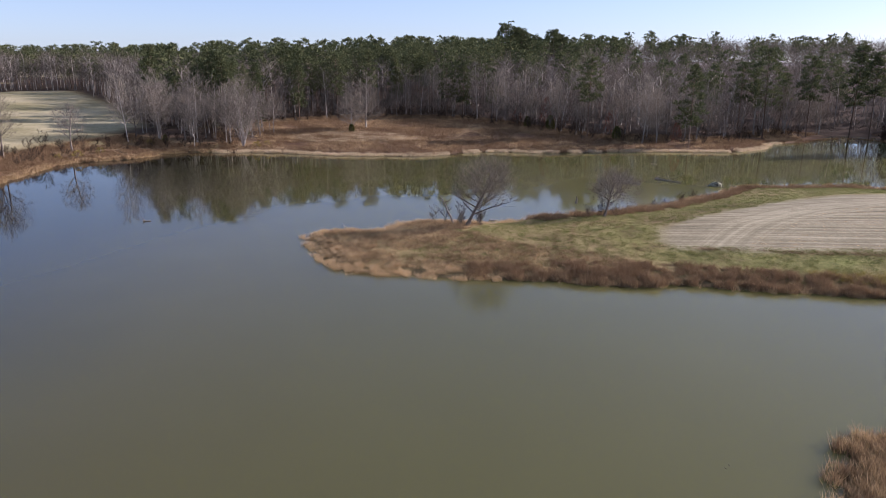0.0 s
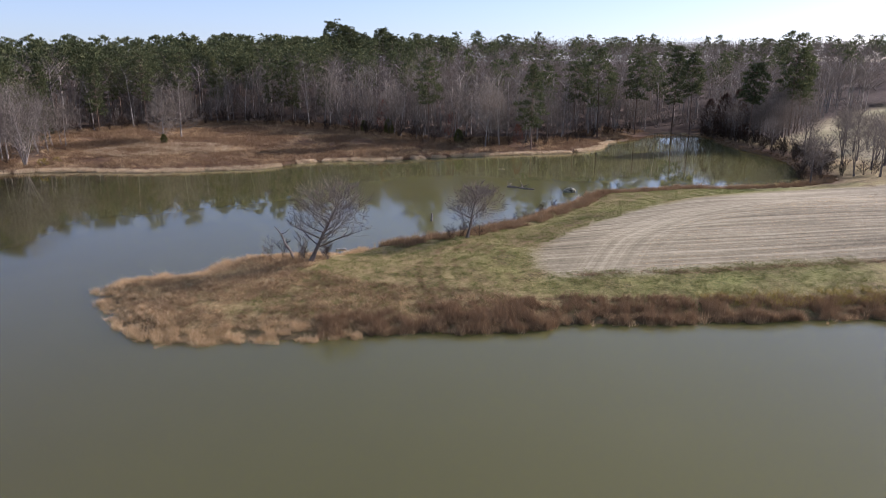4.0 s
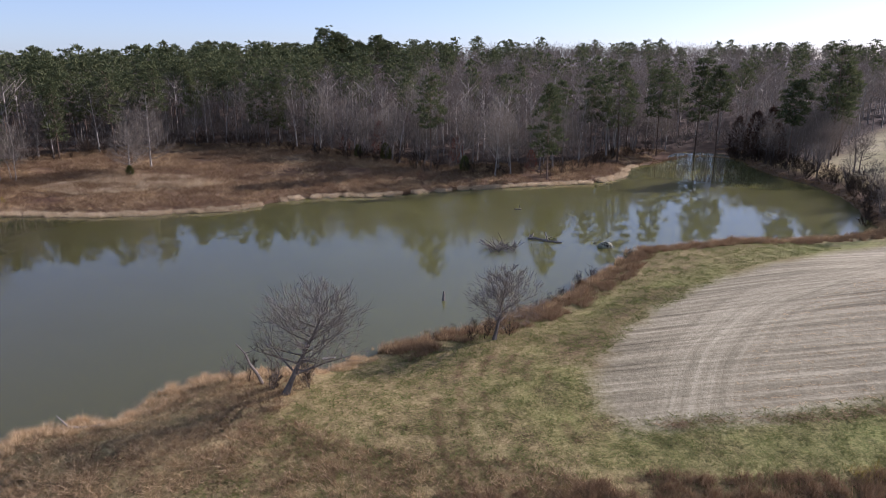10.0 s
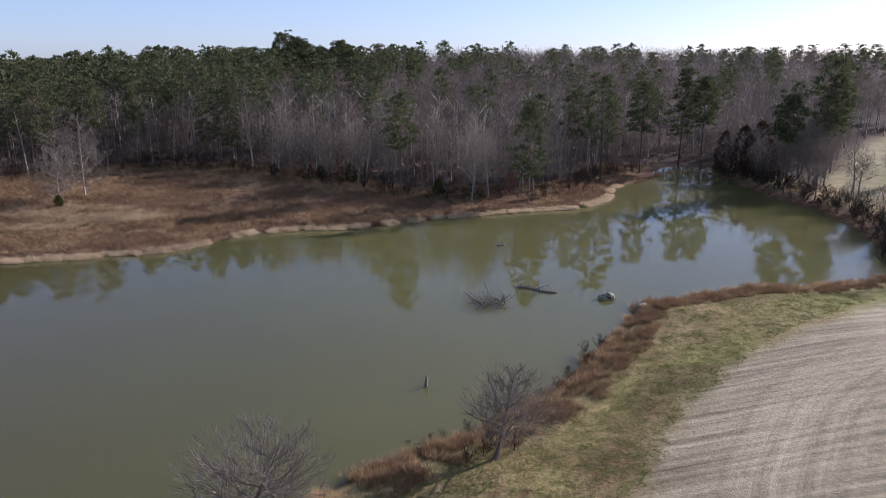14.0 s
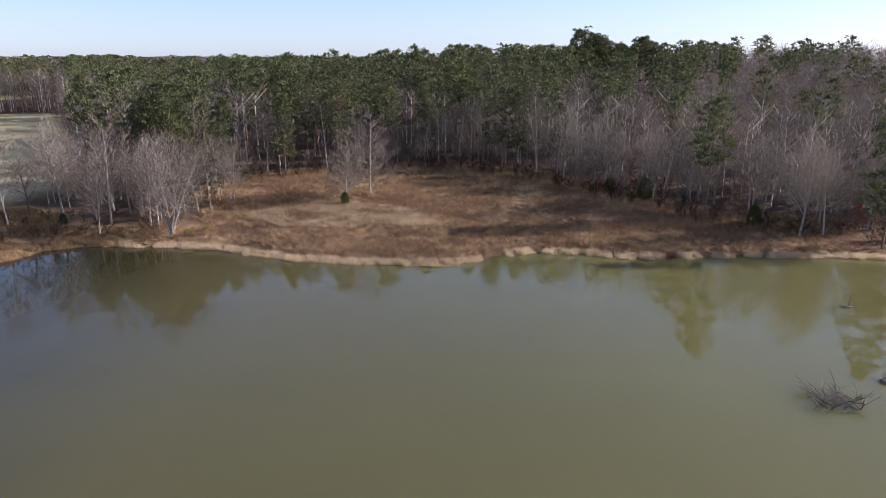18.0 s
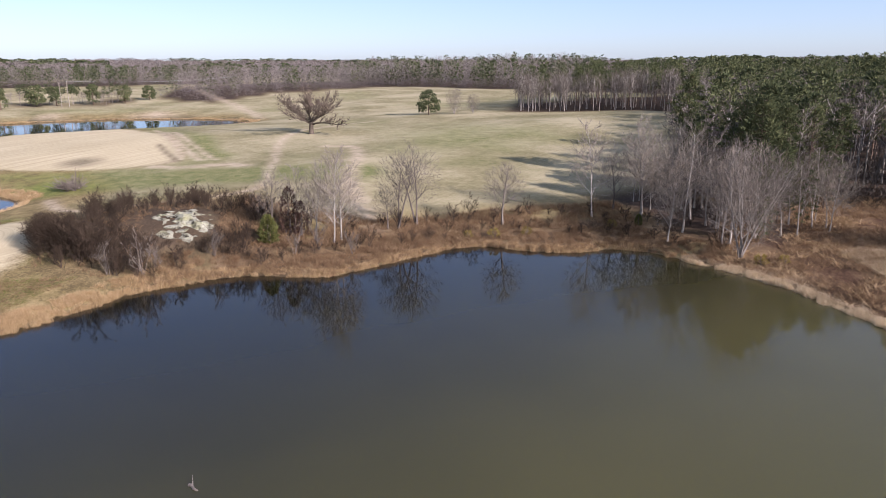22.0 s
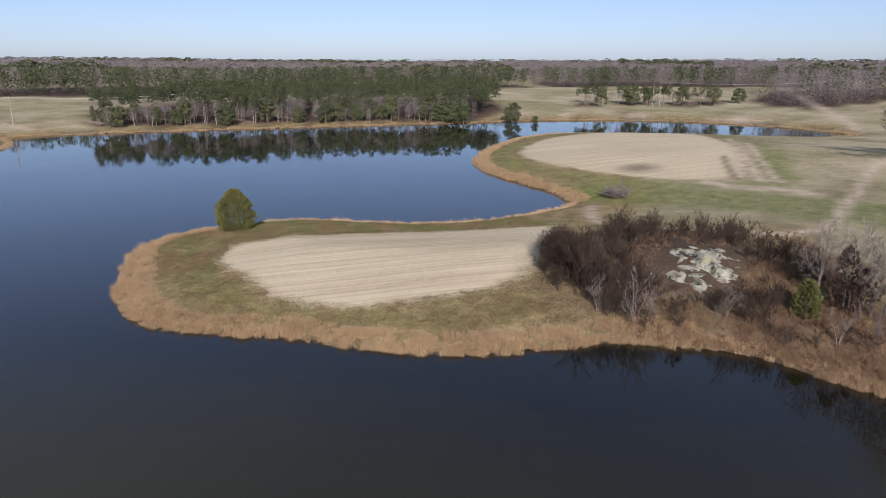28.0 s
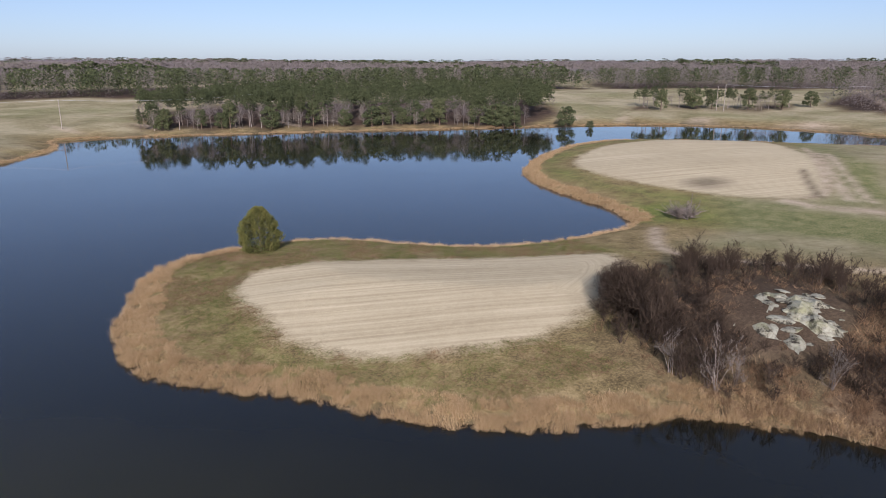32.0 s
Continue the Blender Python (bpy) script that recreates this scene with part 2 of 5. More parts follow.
    pasture = mixc(nt, pg, pasture, ramp(nt, f, [(0.38, (0.085, 0.095, 0.03)), (0.54, (0.165, 0.165, 0.064)), (0.72, (0.29, 0.255, 0.12))]))
    c = mixc(nt, mask("pasture"), c, pasture)
    # brown marsh grass
    mf = mth(nt, "ADD", f, mth(nt, "MULTIPLY", mth(nt, "SUBTRACT", noise_node(nt, 0.11, 4, 0.6), 0.5), 0.7))
    marsh = ramp(nt, mf, [(0.36, (0.034, 0.018, 0.012)), (0.53, (0.105, 0.06, 0.034)), (0.67, (0.185, 0.122, 0.066)), (0.82, (0.33, 0.24, 0.137))])
    c = mixc(nt, mask("marsh"), c, marsh)
    # leaf litter under the woods
    litter = ramp(nt, f, [(0.3, (0.028, 0.02, 0.014)), (0.55, (0.062, 0.042, 0.029)), (0.8, (0.12, 0.082, 0.056))])
    c = mixc(nt, mask("woods"), c, litter)
    # distant woods seen from above: leafless crowns with dark pine stands
    pines = mth(nt, "MULTIPLY", mth(nt, "SUBTRACT", noise_node(nt, 0.005, 4, 0.6), 0.52), 9.0, True)
    leaf = mth(nt, "ADD", mth(nt, "MULTIPLY", noise_node(nt, 0.05, 5, 0.75), 0.9), mth(nt, "MULTIPLY", big, 0.15))
    crowns = ramp(nt, leaf, [(0.35, (0.09, 0.072, 0.068)), (0.7, (0.26, 0.215, 0.205))])
    dark = ramp(nt, leaf, [(0.35, (0.02, 0.028, 0.012)), (0.7, (0.085, 0.1, 0.045))])
    c = mixc(nt, mask("canopy"), c, mixc(nt, pines, crowns, dark))
    # bare tracks
    track = ramp(nt, f, [(0.3, (0.3, 0.22, 0.14)), (0.7, (0.52, 0.42, 0.3))])
    tm = mth(nt, "MULTIPLY", mask("track"), mth(nt, "MULTIPLY", mid, 1.5, True))
    c = mixc(nt, tm, c, track)
    # ditches and scorched ground
    c = mixc(nt, mth(nt, "MULTIPLY", mask("scar"), mth(nt, "ADD", mid, 0.6), True), c, (0.06, 0.042, 0.026))
    # silt at and below the waterline
    c = mixc(nt, mask("silt"), c, (0.07, 0.055, 0.032))
    nt.links.new(c, b.inputs["Base Color"])
    bump(nt, b, mth(nt, "ADD", fine, mth(nt, "MULTIPLY", speck, 0.5)), 0.45, 0.18)
    return m


def water_material():
    """Murky still water: a clear mirror, dulled a little by fine ripples and scum."""
    m, nt, b = mat_base("lake_water", 0.02, 0.5)
    b.inputs["IOR"].default_value = 1.33
    b.inputs["Subsurface Weight"].default_value, b.inputs["Subsurface Scale"].default_value = 1.0, 2.5   # light spreads in the silt
    b.inputs["Subsurface Radius"].default_value = (1.0, 1.0, 0.6)
    b.subsurface_method = "BURLEY"
    co = nt.nodes.new("ShaderNodeNewGeometry").outputs["Position"]
    sp = nt.nodes.new("ShaderNodeSeparateXYZ")
    nt.links.new(co, sp.inputs[0])
    # silt: thick at the shallow creek end, thinning into the deep lower lake
    u = mth(nt, "ADD", sp.outputs[0], mth(nt, "MULTIPLY", mth(nt, "MAXIMUM", mth(nt, "SUBTRACT", sp.outputs[1], 85.0), 0.0), 0.3))
    u = mth(nt, "ADD", u, mth(nt, "MULTIPLY", mth(nt, "SUBTRACT", mth(nt, "MINIMUM", mth(nt, "MAXIMUM", sp.outputs[1], -10.0), 85.0), 32.0), 0.35))
    u = mth(nt, "ADD", u, mth(nt, "MULTIPLY", mth(nt, "SUBTRACT", noise_node(nt, 0.02, 3, 0.6, co), 0.5), 30.0))
    silt = mth(nt, "MULTIPLY", mth(nt, "ADD", u, 68.0), 1 / 100.0, True)
    # dark low stops also paint in the lower lake's weaker sky reflection
    murk_and_dimming = ramp(nt, silt, [(0.1, (0.007, 0.0065, 0.003)), (0.35, (0.027, 0.0245, 0.0093)), (0.55, (0.06, 0.0535, 0.018)), (0.8, (0.068, 0.064, 0.0215)), (1.0, (0.085, 0.08, 0.0268))])
    nt.links.new(murk_and_dimming, b.inputs["Base Color"])
    b2 = nt.nodes.new("ShaderNodeBsdfPrincipled")
    b2.inputs["IOR"].default_value = 1.33
    b2.inputs["Roughness"].default_value = 0.36
    nt.links.new(murk_and_dimming, b2.inputs["Base Color"])
    patch = mth(nt, "MULTIPLY", mth(nt, "SUBTRACT", noise_node(nt, 0.03, 3, 0.6, co), 0.42), 3.0, True)
    bump(nt, b, mth(nt, "MULTIPLY", noise_node(nt, 1.6, 3, 0.6, co), mth(nt, "ADD", patch, 0.35)), 0.08, 0.05)
    mx = nt.nodes.new("ShaderNodeMixShader")
    nt.links.new(mth(nt, "ADD", mth(nt, "MULTIPLY", patch, 0.07), 0.035), mx.inputs[0])
    nt.links.new(b.outputs[0], mx.inputs[1])
    nt.links.new(b2.outputs[0], mx.inputs[2])
    nt.links.new(mx.outputs[0], nt.nodes["Material Output"].inputs[0])
    return m


M_GROUND, M_WATER = ground_material(), water_material()


def stone_material():
    m, nt, b = mat_base("pale_weathered_rock", 0.9, 0.2)
    n, n2 = noise_node(nt, 0.9, 8, 0.75), noise_node(nt, 0.5, 4)
    c = ramp(nt, n, [(0.43, (0.035, 0.03, 0.02)), (0.48, (0.2, 0.185, 0.13)), (0.72, (0.4, 0.395, 0.3))])
    c = mixc(nt, mth(nt, "MULTIPLY", mth(nt, "SUBTRACT", n2, 0.5), 4.0, True), c, (0.3, 0.29, 0.16))
    nt.links.new(c, b.inputs["Base Color"])
    bump(nt, b, n, 0.8, 0.15)
    return m


M_STONE = stone_material()

# ---- the lake's outline, in plan ----
def smooth(pts, closed=False, step=1.5, wobble=0.0, seed=0):
    """A rounded line through plan points, cut into even short steps."""
    p = np.array(pts, float)
    n = len(p)
    out = []
    for i in range(n if closed else n - 1):
        a, b, c, d = (p[(i + k) % n] if closed else p[min(max(i + k, 0), n - 1)] for k in (-1, 0, 1, 2))
        m = max(1, int(np.hypot(*(c - b)) / step))
        for k in range(m):
            t = k / m
            out.append(0.5 * (2 * b + (c - a) * t + (2 * a - 5 * b + 4 * c - d) * t * t + (3 * b - a - 3 * c + d) * t ** 3))
    if not closed:
        out.append(p[-1])
    out = np.array(out)
    if wobble:
        for i, q in enumerate(out):
            v = noise.noise_vector(Vector((q[0] * 0.35, q[1] * 0.35, seed)))
            q += np.array((v.x, v.y)) * wobble
    return out


SPIT_SHORE = [(85, 74), (60, 71), (37, 69.5), (29, 68), (23, 67), (19, 66.6), (15, 65), (12, 64), (8, 64), (5, 63), (1, 62), (-3, 61.6), (-7, 60.6), (-11, 61.8),
              (-14, 64), (-17.8, 68.6), (-19, 71), (-17.5, 73.4), (-13, 75), (-12, 79), (-8, 82), (-2, 82.8), (1, 86.5), (3.5, 89), (7.5, 91.5), (13, 97), (16, 100),
              (19, 106), (23, 112), (25, 117), (28, 119.5), (33, 121.5), (40, 124.6), (46, 125), (53, 127), (61, 131.5)]
COVE_SHORE = [(63, 139), (66, 150), (67.5, 160), (67, 169), (65, 180), (64.5, 192), (64, 206), (56, 209), (46, 197), (38, 189), (34, 177), (27, 168.5), (15, 164), (4, 159.5),
              (-9, 152.5), (-20, 150), (-25, 147), (-29, 141), (-33, 137.6), (-36, 136.6), (-40, 135), (-47, 133), (-52, 132), (-60, 132), (-65, 131), (-71, 129),
              (-79, 125), (-82, 121), (-81.5, 117), (-82.5, 113), (-85, 109), (-88, 105), (-88, 101), (-86, 96), (-83, 90)]
POINT_SHORE = [(-80, 83), (-81, 80), (-83, 75), (-82.5, 69), (-81, 63), (-79, 60), (-76.5, 58), (-72, 53), (-69.5, 49), (-67, 42), (-66, 36), (-64, 31), (-62, 25),
               (-61, 21.5), (-62, 17), (-63, 14), (-66, 9), (-70, 5), (-74, 0), (-78, -4), (-85, -6.6), (-92, -5), (-99, -2.5), (-105, 3), (-108, 11), (-111, 19),
               (-116, 26), (-124, 31), (-131, 34), (-139, 36), (-145, 33), (-150, 28), (-157, 18), (-165, 7), (-177, -3.5), (-195, -11)]
FAR_SHORE = [(-215, -16), (-238, -18), (-262, -10), (-275, 14), (-283, 38), (-288, 58), (-300, 76), (-312, 78), (-324, 66), (-334, 48), (-338, 25), (-337, 4),
             (-324, -26), (-300, -52), (-262, -84), (-214, -127), (-173, -159), (-151, -169), (-139, -148), (-126, -135), (-115, -127), (-90, -114), (-45, -104),
             (10, -90), (55, -60), (62, -15), (40, 15), (27.5, 28), (26, 36), (26.3, 40.5), (27.2, 43.2), (29.5, 44), (33, 43), (43, 43), (60, 50), (82, 62)]
SHORE = smooth(SPIT_SHORE + COVE_SHORE + POINT_SHORE + FAR_SHORE, True, 1.2, 0.7)


def inside(poly, x, y):
    """Whether plan points lie within a ring."""
    poly, r = np.asarray(poly, float), np.zeros(np.shape(x), bool)
    for (ax, ay), (bx, by) in zip(poly, np.roll(poly, -1, 0)):
        if ay != by:
            r ^= ((ay > y) != (by > y)) & (x < (bx - ax) * (y - ay) / (by - ay) + ax)
    return r


def distance(line, x, y, closed=True):
    """The plan distance of points to a line."""
    line = np.asarray(line, float)
    best = np.full(np.shape(x), 1e12)
    for a, b in zip(line if closed else line[:-1], np.roll(line, -1, 0) if closed else line[1:]):
        d = b - a
        t = np.clip(((x - a[0]) * d[0] + (y - a[1]) * d[1]) / max(d @ d, 1e-9), 0, 1)
        best = np.minimum(best, (x - a[0] - t * d[0]) ** 2 + (y - a[1] - t * d[1]) ** 2)
    return np.sqrt(best)


def axis(lo, hi, step, far, grow):
    mid = list(np.arange(lo, hi + 0.01, step))
    left, right, s = [], [], step
    while s < far:
        s *= grow
        left.append((left[-1] if left else lo) - s)
        right.append((right[-1] if right else hi) + s)
        if right[-1] > 4700:
            break
    return np.array(left[::-1] + mid + right)


GX, GY = axis(-205, 95, 1.3, 900, 1.1), axis(-15, 222, 1.3, 900, 1.1)
XX, YY = np.meshgrid(GX, GY)


def shore_distance(x, y):
    """Metres from the waterline, positive on land; far from the lake from a coarse outline."""
    near = (np.abs(x + 110) < 300) & (np.abs(y - 60) < 270)
    out = np.empty(x.shape)
    out[near] = distance(SHORE, x[near], y[near])
    out[~near] = distance(SHORE[::12], x[~near], y[~near])
    return np.where(inside(SHORE, x, y), -out, out)


def relief(d, x, y):
    """Ground height from the distance to the water."""
    z = 0.3 + 2.3 * (1 - np.exp(-np.maximum(d, 0) / 15)) + np.clip(0.032 * (d - 12), 0, 4.5)
    z += 14 * np.clip((d - 400) / 2500, 0, 1) ** 0.8
    z += np.clip(d / 60, 0, 1) * (0.5 * np.sin(x * 0.021 + 1.0) * np.cos(y * 0.017) + 0.25 * np.sin(x * 0.07 + y * 0.05))
    z += np.clip((d - 600) / 800, 0, 1) * (5 * np.sin(x * 0.0031 + 0.7) * np.cos(y * 0.0027 + 0.4) + 2 * np.sin(x * 0.0009 - y * 0.0013))
    z += 2.4 * np.exp(-(((x + 99.5) / 11) ** 2 + ((y - 65) / 12) ** 2))
    z -= 1.4 * np.exp(-(((x - 60) / 20) ** 2 + ((y - 225) / 25) ** 2)) * (d > 0)
    bank = np.clip(d / 1.6, 0, 1)
    z = np.where(d > 0, z * bank, np.maximum(d * 0.3, -1.6))
    return z


DD = shore_distance(XX, YY)


def far_cover(x, y):
    """Where distant woods stand, seen only as canopy."""
    far = np.clip((np.hypot(x + 60, y - 40) - 640) / 90, 0, 1)
    return far * np.clip(1.5 + 2.2 * np.sin(x * 0.0041 + 0.6) * np.sin(y * 0.0047 + 1.1), 0, 1)


ZZ = relief(DD, XX, YY) + 9.0 * far_cover(XX, YY) + np.where(DD > 800, 2.5 * np.sin(XX * 0.013) * np.sin(YY * 0.011), 0)


NORTH_WOODS = [(-104, 141), (-93, 147), (-86, 152), (-83, 160), (-75, 171), (-65, 183), (-56, 190), (-45, 190), (-35, 186), (-17, 177), (-2, 170), (10, 171), (24, 176),
               (30, 190), (40, 202), (50, 215), (66, 216), (72, 200), (79, 192), (88, 200), (103, 224), (118, 240), (138, 262), (180, 270), (700, 420), (700, 900), (-330, 900), (-330, 330),
               (-300, 195), (-262, 176), (-240, 207), (-216, 224), (-160, 186)]


def wood_rise(x, y):
    """The ground climbs into the north woods, most to the east."""
    d = np.where(inside(NORTH_WOODS, x, y), distance(NORTH_WOODS[-5:] + NORTH_WOODS[:22], x, y, False), 0)
    return np.clip((d - 12) / 150, 0, 1) * (6.3 + 3.4 * np.clip((x + 70) / 120, 0, 1)) * np.clip((x + 190) / 70, 0.25, 1)


ZZ += wood_rise(XX, YY)


def height(x, y):
    """The ground at one plan point, read from its grid."""
    i = min(max(int(np.searchsorted(GX, x)) - 1, 0), len(GX) - 2)
    j = min(max(int(np.searchsorted(GY, y)) - 1, 0), len(GY) - 2)
    u, v = (x - GX[i]) / (GX[i + 1] - GX[i]), (y - GY[j]) / (GY[j + 1] - GY[j])
    return float((ZZ[j, i] * (1 - u) + ZZ[j, i + 1] * u) * (1 - v) + (ZZ[j + 1, i] * (1 - u) + ZZ[j + 1, i + 1] * u) * v)


# ---- land cover ----
SPIT_FIELD = smooth([(90, 128), (64, 122), (51, 117), (42, 111), (34, 105), (27, 99), (22, 92), (19, 87), (16.5, 79), (17.5, 74.6), (22, 75), (30, 77), (43, 80.5), (90, 88)], True, 2)
SPIT_FIELD_EDGE = smooth([(90, 128), (64, 122), (51, 117), (42, 111), (34, 105), (27, 99), (22, 92), (18.5, 86), (15, 76), (12, 64)], False, 2)
POINT_FIELD = smooth([(-77, 13), (-83, 9.5), (-97, 20), (-108, 32), (-115, 40), (-110, 46), (-99, 49), (-87, 48), (-80, 44.5), (-72.5, 36), (-71, 28), (-74, 20)], True, 2)
ISLE_FIELD = smooth([(-192, 2), (-217, -4), (-240, 0), (-262, 28), (-225, 50), (-178, 60), (-166, 58), (-163, 47), (-169, 29), (-178, 14)], True, 3)
FAR_WOODS = [([(-180, -168), (-215, -138), (-262, -95), (-284, -62), (-330, -66), (-390, -110), (-330, -170), (-262, -215), (-205, -205)], 4.8, 0.72),
             ([(-372, -46), (-398, -18), (-396, 8), (-414, 20), (-424, 14), (-408, -14), (-386, -52)], 3.6, 0.4),
             ([(-540, -130), (-600, 20), (-640, 80), (-780, 60), (-660, -190)], 7, 0.3), ([(-250, -300), (-400, -210), (-520, -130), (-620, -220), (-360, -420), (-150, -460), (-120, -350)], 7, 0.55),
             ([(-394, 60), (-445, 92), (-473, 141), (-540, 202), (-600, 225), (-660, 190), (-640, 95), (-520, 35), (-430, 30)], 6.5, 0.12), ([(-620, 150), (-500, 195), (-420, 240), (-340, 300), (-330, 420), (-700, 420), (-800, 220)], 7, 0.25)]
MARSH = [(-72, 128), (-60, 130), (-36, 135), (-20, 148), (4, 158), (30, 168), (40, 188), (52, 208), (68, 208), (72, 222), (40, 215), (24, 185), (-2, 176), (-40, 196), (-70, 190), (-90, 160), (-84, 140)]


def soft(poly, x, y, w):
    near = (x > np.min(np.asarray(poly)[:, 0]) - 3 * w) & (x < np.max(np.asarray(poly)[:, 0]) + 3 * w) & (y > np.min(np.asarray(poly)[:, 1]) - 3 * w) & (y < np.max(np.asarray(poly)[:, 1]) + 3 * w)
    out = np.zeros(x.shape)
    d = distance(poly, x[near], y[near])
    out[near] = np.clip(0.5 + np.where(inside(poly, x[near], y[near]), d, -d) / (2 * w), 0, 1)
    return out


def build_ground():
    nx, ny = len(GX), len(GY)
    me = bpy.data.meshes.new("ground")
    co = np.stack([XX, YY, ZZ], -1).reshape(-1, 3)
    i = np.arange(nx * ny).reshape(ny, nx)
    quads = np.stack([i[:-1, :-1], i[:-1, 1:], i[1:, 1:], i[1:, :-1]], -1).reshape(-1, 4)
    me.vertices.add(len(co))
    me.vertices.foreach_set("co", co.ravel())
    me.loops.add(quads.size)
    me.loops.foreach_set("vertex_index", quads.ravel().astype(np.int32))
    me.polygons.add(len(quads))
    me.polygons.foreach_set("loop_start", np.arange(0, quads.size, 4, dtype=np.int32))
    me.polygons.foreach_set("use_smooth", np.ones(len(quads), bool))
    me.update()
    field = np.maximum.reduce([soft(SPIT_FIELD, XX, YY, 2.2), soft(POINT_FIELD, XX, YY, 2.6), soft(ISLE_FIELD, XX, YY, 2.5)])
    woods = soft(NORTH_WOODS, XX, YY, 3)
    canopy = far_cover(XX, YY)
    woods = np.maximum(woods, soft([(-104, 130), (-84, 132), (-75, 135), (-72, 143), (-80, 153), (-90, 150), (-106, 143)], XX, YY, 3))
    woods = np.maximum(woods, np.clip((YY - 300) / 60, 0, 1) * (XX > 100))
    for ring, _, _ in FAR_WOODS:
        woods = np.maximum(woods, soft(ring, XX, YY, 3))
    marsh = soft(MARSH, XX, YY, 2)
    head = distance(SPIT_FIELD_EDGE, XX, YY, False)
    knoll = np.clip(1.6 - 1.3 * np.hypot((XX + 98) / 17, (YY - 63) / 15), 0, 1)
    shore_strip = np.clip((14 - DD) / 4, 0, 1) * (XX < -78) * (XX > -112) * (YY > 70) * (YY < 134) * (DD > 0)
    marsh = np.maximum(marsh, 0.8 * shore_strip)
    marsh = np.maximum(marsh, np.clip((6 - DD) / 3, 0, 1) * (XX > -74) * (XX < 72) * (YY > 127) * (DD > 0))
    marsh *= 1 - 0.55 * soft([(-68, 145), (-58, 142), (-44, 147), (-38, 152), (-46, 157), (-60, 156)], XX, YY, 3)
    marsh = np.maximum(marsh, 0.75 * np.clip(1 - np.abs(head - 2.0) / 3.2, 0, 1) * (~inside(SPIT_FIELD, XX, YY)) * (XX > 14) * (YY > 82) * (YY < 101))
    woods = np.maximum(woods, 0.9 * knoll)
    west = np.clip((-100 - XX) / 8, 0, 1) * np.clip((YY - 72) / 8, 0, 1)
    west = np.maximum(west, np.clip((DD - 12) / 6, 0, 1) * np.clip((-118 - XX) / 10, 0, 1) * np.clip((YY - 40) / 8, 0, 1))
    west = np.maximum(west, np.clip((DD - 8) / 8, 0, 1) * np.clip((-300 - XX) / 15, 0, 1))
    west = np.maximum(west, np.clip((DD - 4) / 8, 0, 1) * np.clip((-100 - YY) / 10, 0, 1))
    east = np.clip((XX - 76) / 5, 0, 1) * np.clip((YY - 128) / 5, 0, 1)
    pasture = np.clip(west + east, 0, 1) * (1 - field) * (1 - woods) * np.clip((DD - 5) / 5, 0, 1)
    green = np.zeros(XX.shape)
    green += 0.6 * np.clip(1 - np.abs(distance(SPIT_FIELD, XX, YY) - 2.5) / 6, 0, 1) * (DD > 3) * (XX > 0)
    green += 0.14 * (XX > -4) * (XX < 70) * (YY > 60) * (YY < 126) * np.clip((DD - 4) / 3, 0, 1)
    green += 0.35 * np.clip(1 - np.abs(distance(POINT_FIELD, XX, YY) - 3) / 4, 0, 1)
    green += 0.75 * np.clip(1 - np.abs(distance(ISLE_FIELD, XX, YY) - 6) / 8, 0, 1) * (DD > 3)
    for line, w, much in (([(-149, 40), (-147, 52), (-146, 62), (-141, 74), (-136, 90)], 9, 1.1), ([(-205, 62), (-188, 64), (-172, 68)], 5, 0.9), ([(-232, 44), (-222, 49), (-200, 50), (-188, 52)], 4, 0.7)):
        green = np.maximum(green, much * np.clip(1.4 - distance(smooth(line, False, 3), XX, YY, False) / w, 0, 1))
    scar = np.zeros(XX.shape)
    for line, w in (([(-194, 53.6), (-182, 56.2), (-167, 60)], 1.0),):
        scar = np.maximum(scar, 0.55 * np.clip(1.2 - distance(line, XX, YY, False) / w, 0, 1))
    scar = np.maximum(scar, 0.6 * np.clip(1.2 - np.hypot((XX + 174) / 6.5, (YY - 39) / 5), 0, 1))
    silt = np.clip(1 - DD / 0.5, 0, 1)
    track = np.zeros(XX.shape)
    for line, w in (([(-136, 41), (-118, 50), (-122, 75), (-150, 80), (-203, 88), (-240, 118)], 1.6), ([(-166, 58), (-178, 60), (-240, 48)], 1.4),
                    ([(-176.0, 94.0), (-172.0, 100.0), (-155.0, 99.0), (-127.0, 93.0), (-109.0, 92.0), (-97.0, 92.0)], 2.6), ([(-320, 82), (-420, 62), (-560, 36)], 4), ([(-226, 52), (-195, 58.5), (-166, 65)], 1.6), ([(-226, 54.5), (-195, 61), (-166, 68)], 1.4), ([(-162, 56), (-159, 60), (-158, 71), (-154, 74)], 3.2), ([(-160, -190), (-230, -140), (-300, -78), (-345, -10), (-344, 50)], 2.0)):
        track = np.maximum(track, np.clip(1 - distance(smooth(line, False, 4), XX, YY, False) / w, 0, 1))
    # crop rows: passes along the headland, then straight
    a = radians(14)
    lin = -math.sin(a) * XX + math.cos(a) * YY
    along = math.cos(a) * XX + math.sin(a) * YY
    row, run = lin, along
    headland = np.clip(1 - np.abs(head - 7) / 4.5, 0, 1) ** 0.5 * (XX > 0)
    b = radians(134)
    point = XX < -40
    turn_end = point & (np.hypot(XX + 110, YY - 42) < 15) & (distance(POINT_FIELD, XX, YY) < 6)
    row = np.where(point, -math.sin(b) * XX + math.cos(b) * YY, row)
    run = np.where(point, math.cos(b) * XX + math.sin(b) * YY, run)
    row = np.where(turn_end, distance(POINT_FIELD, XX, YY), row)
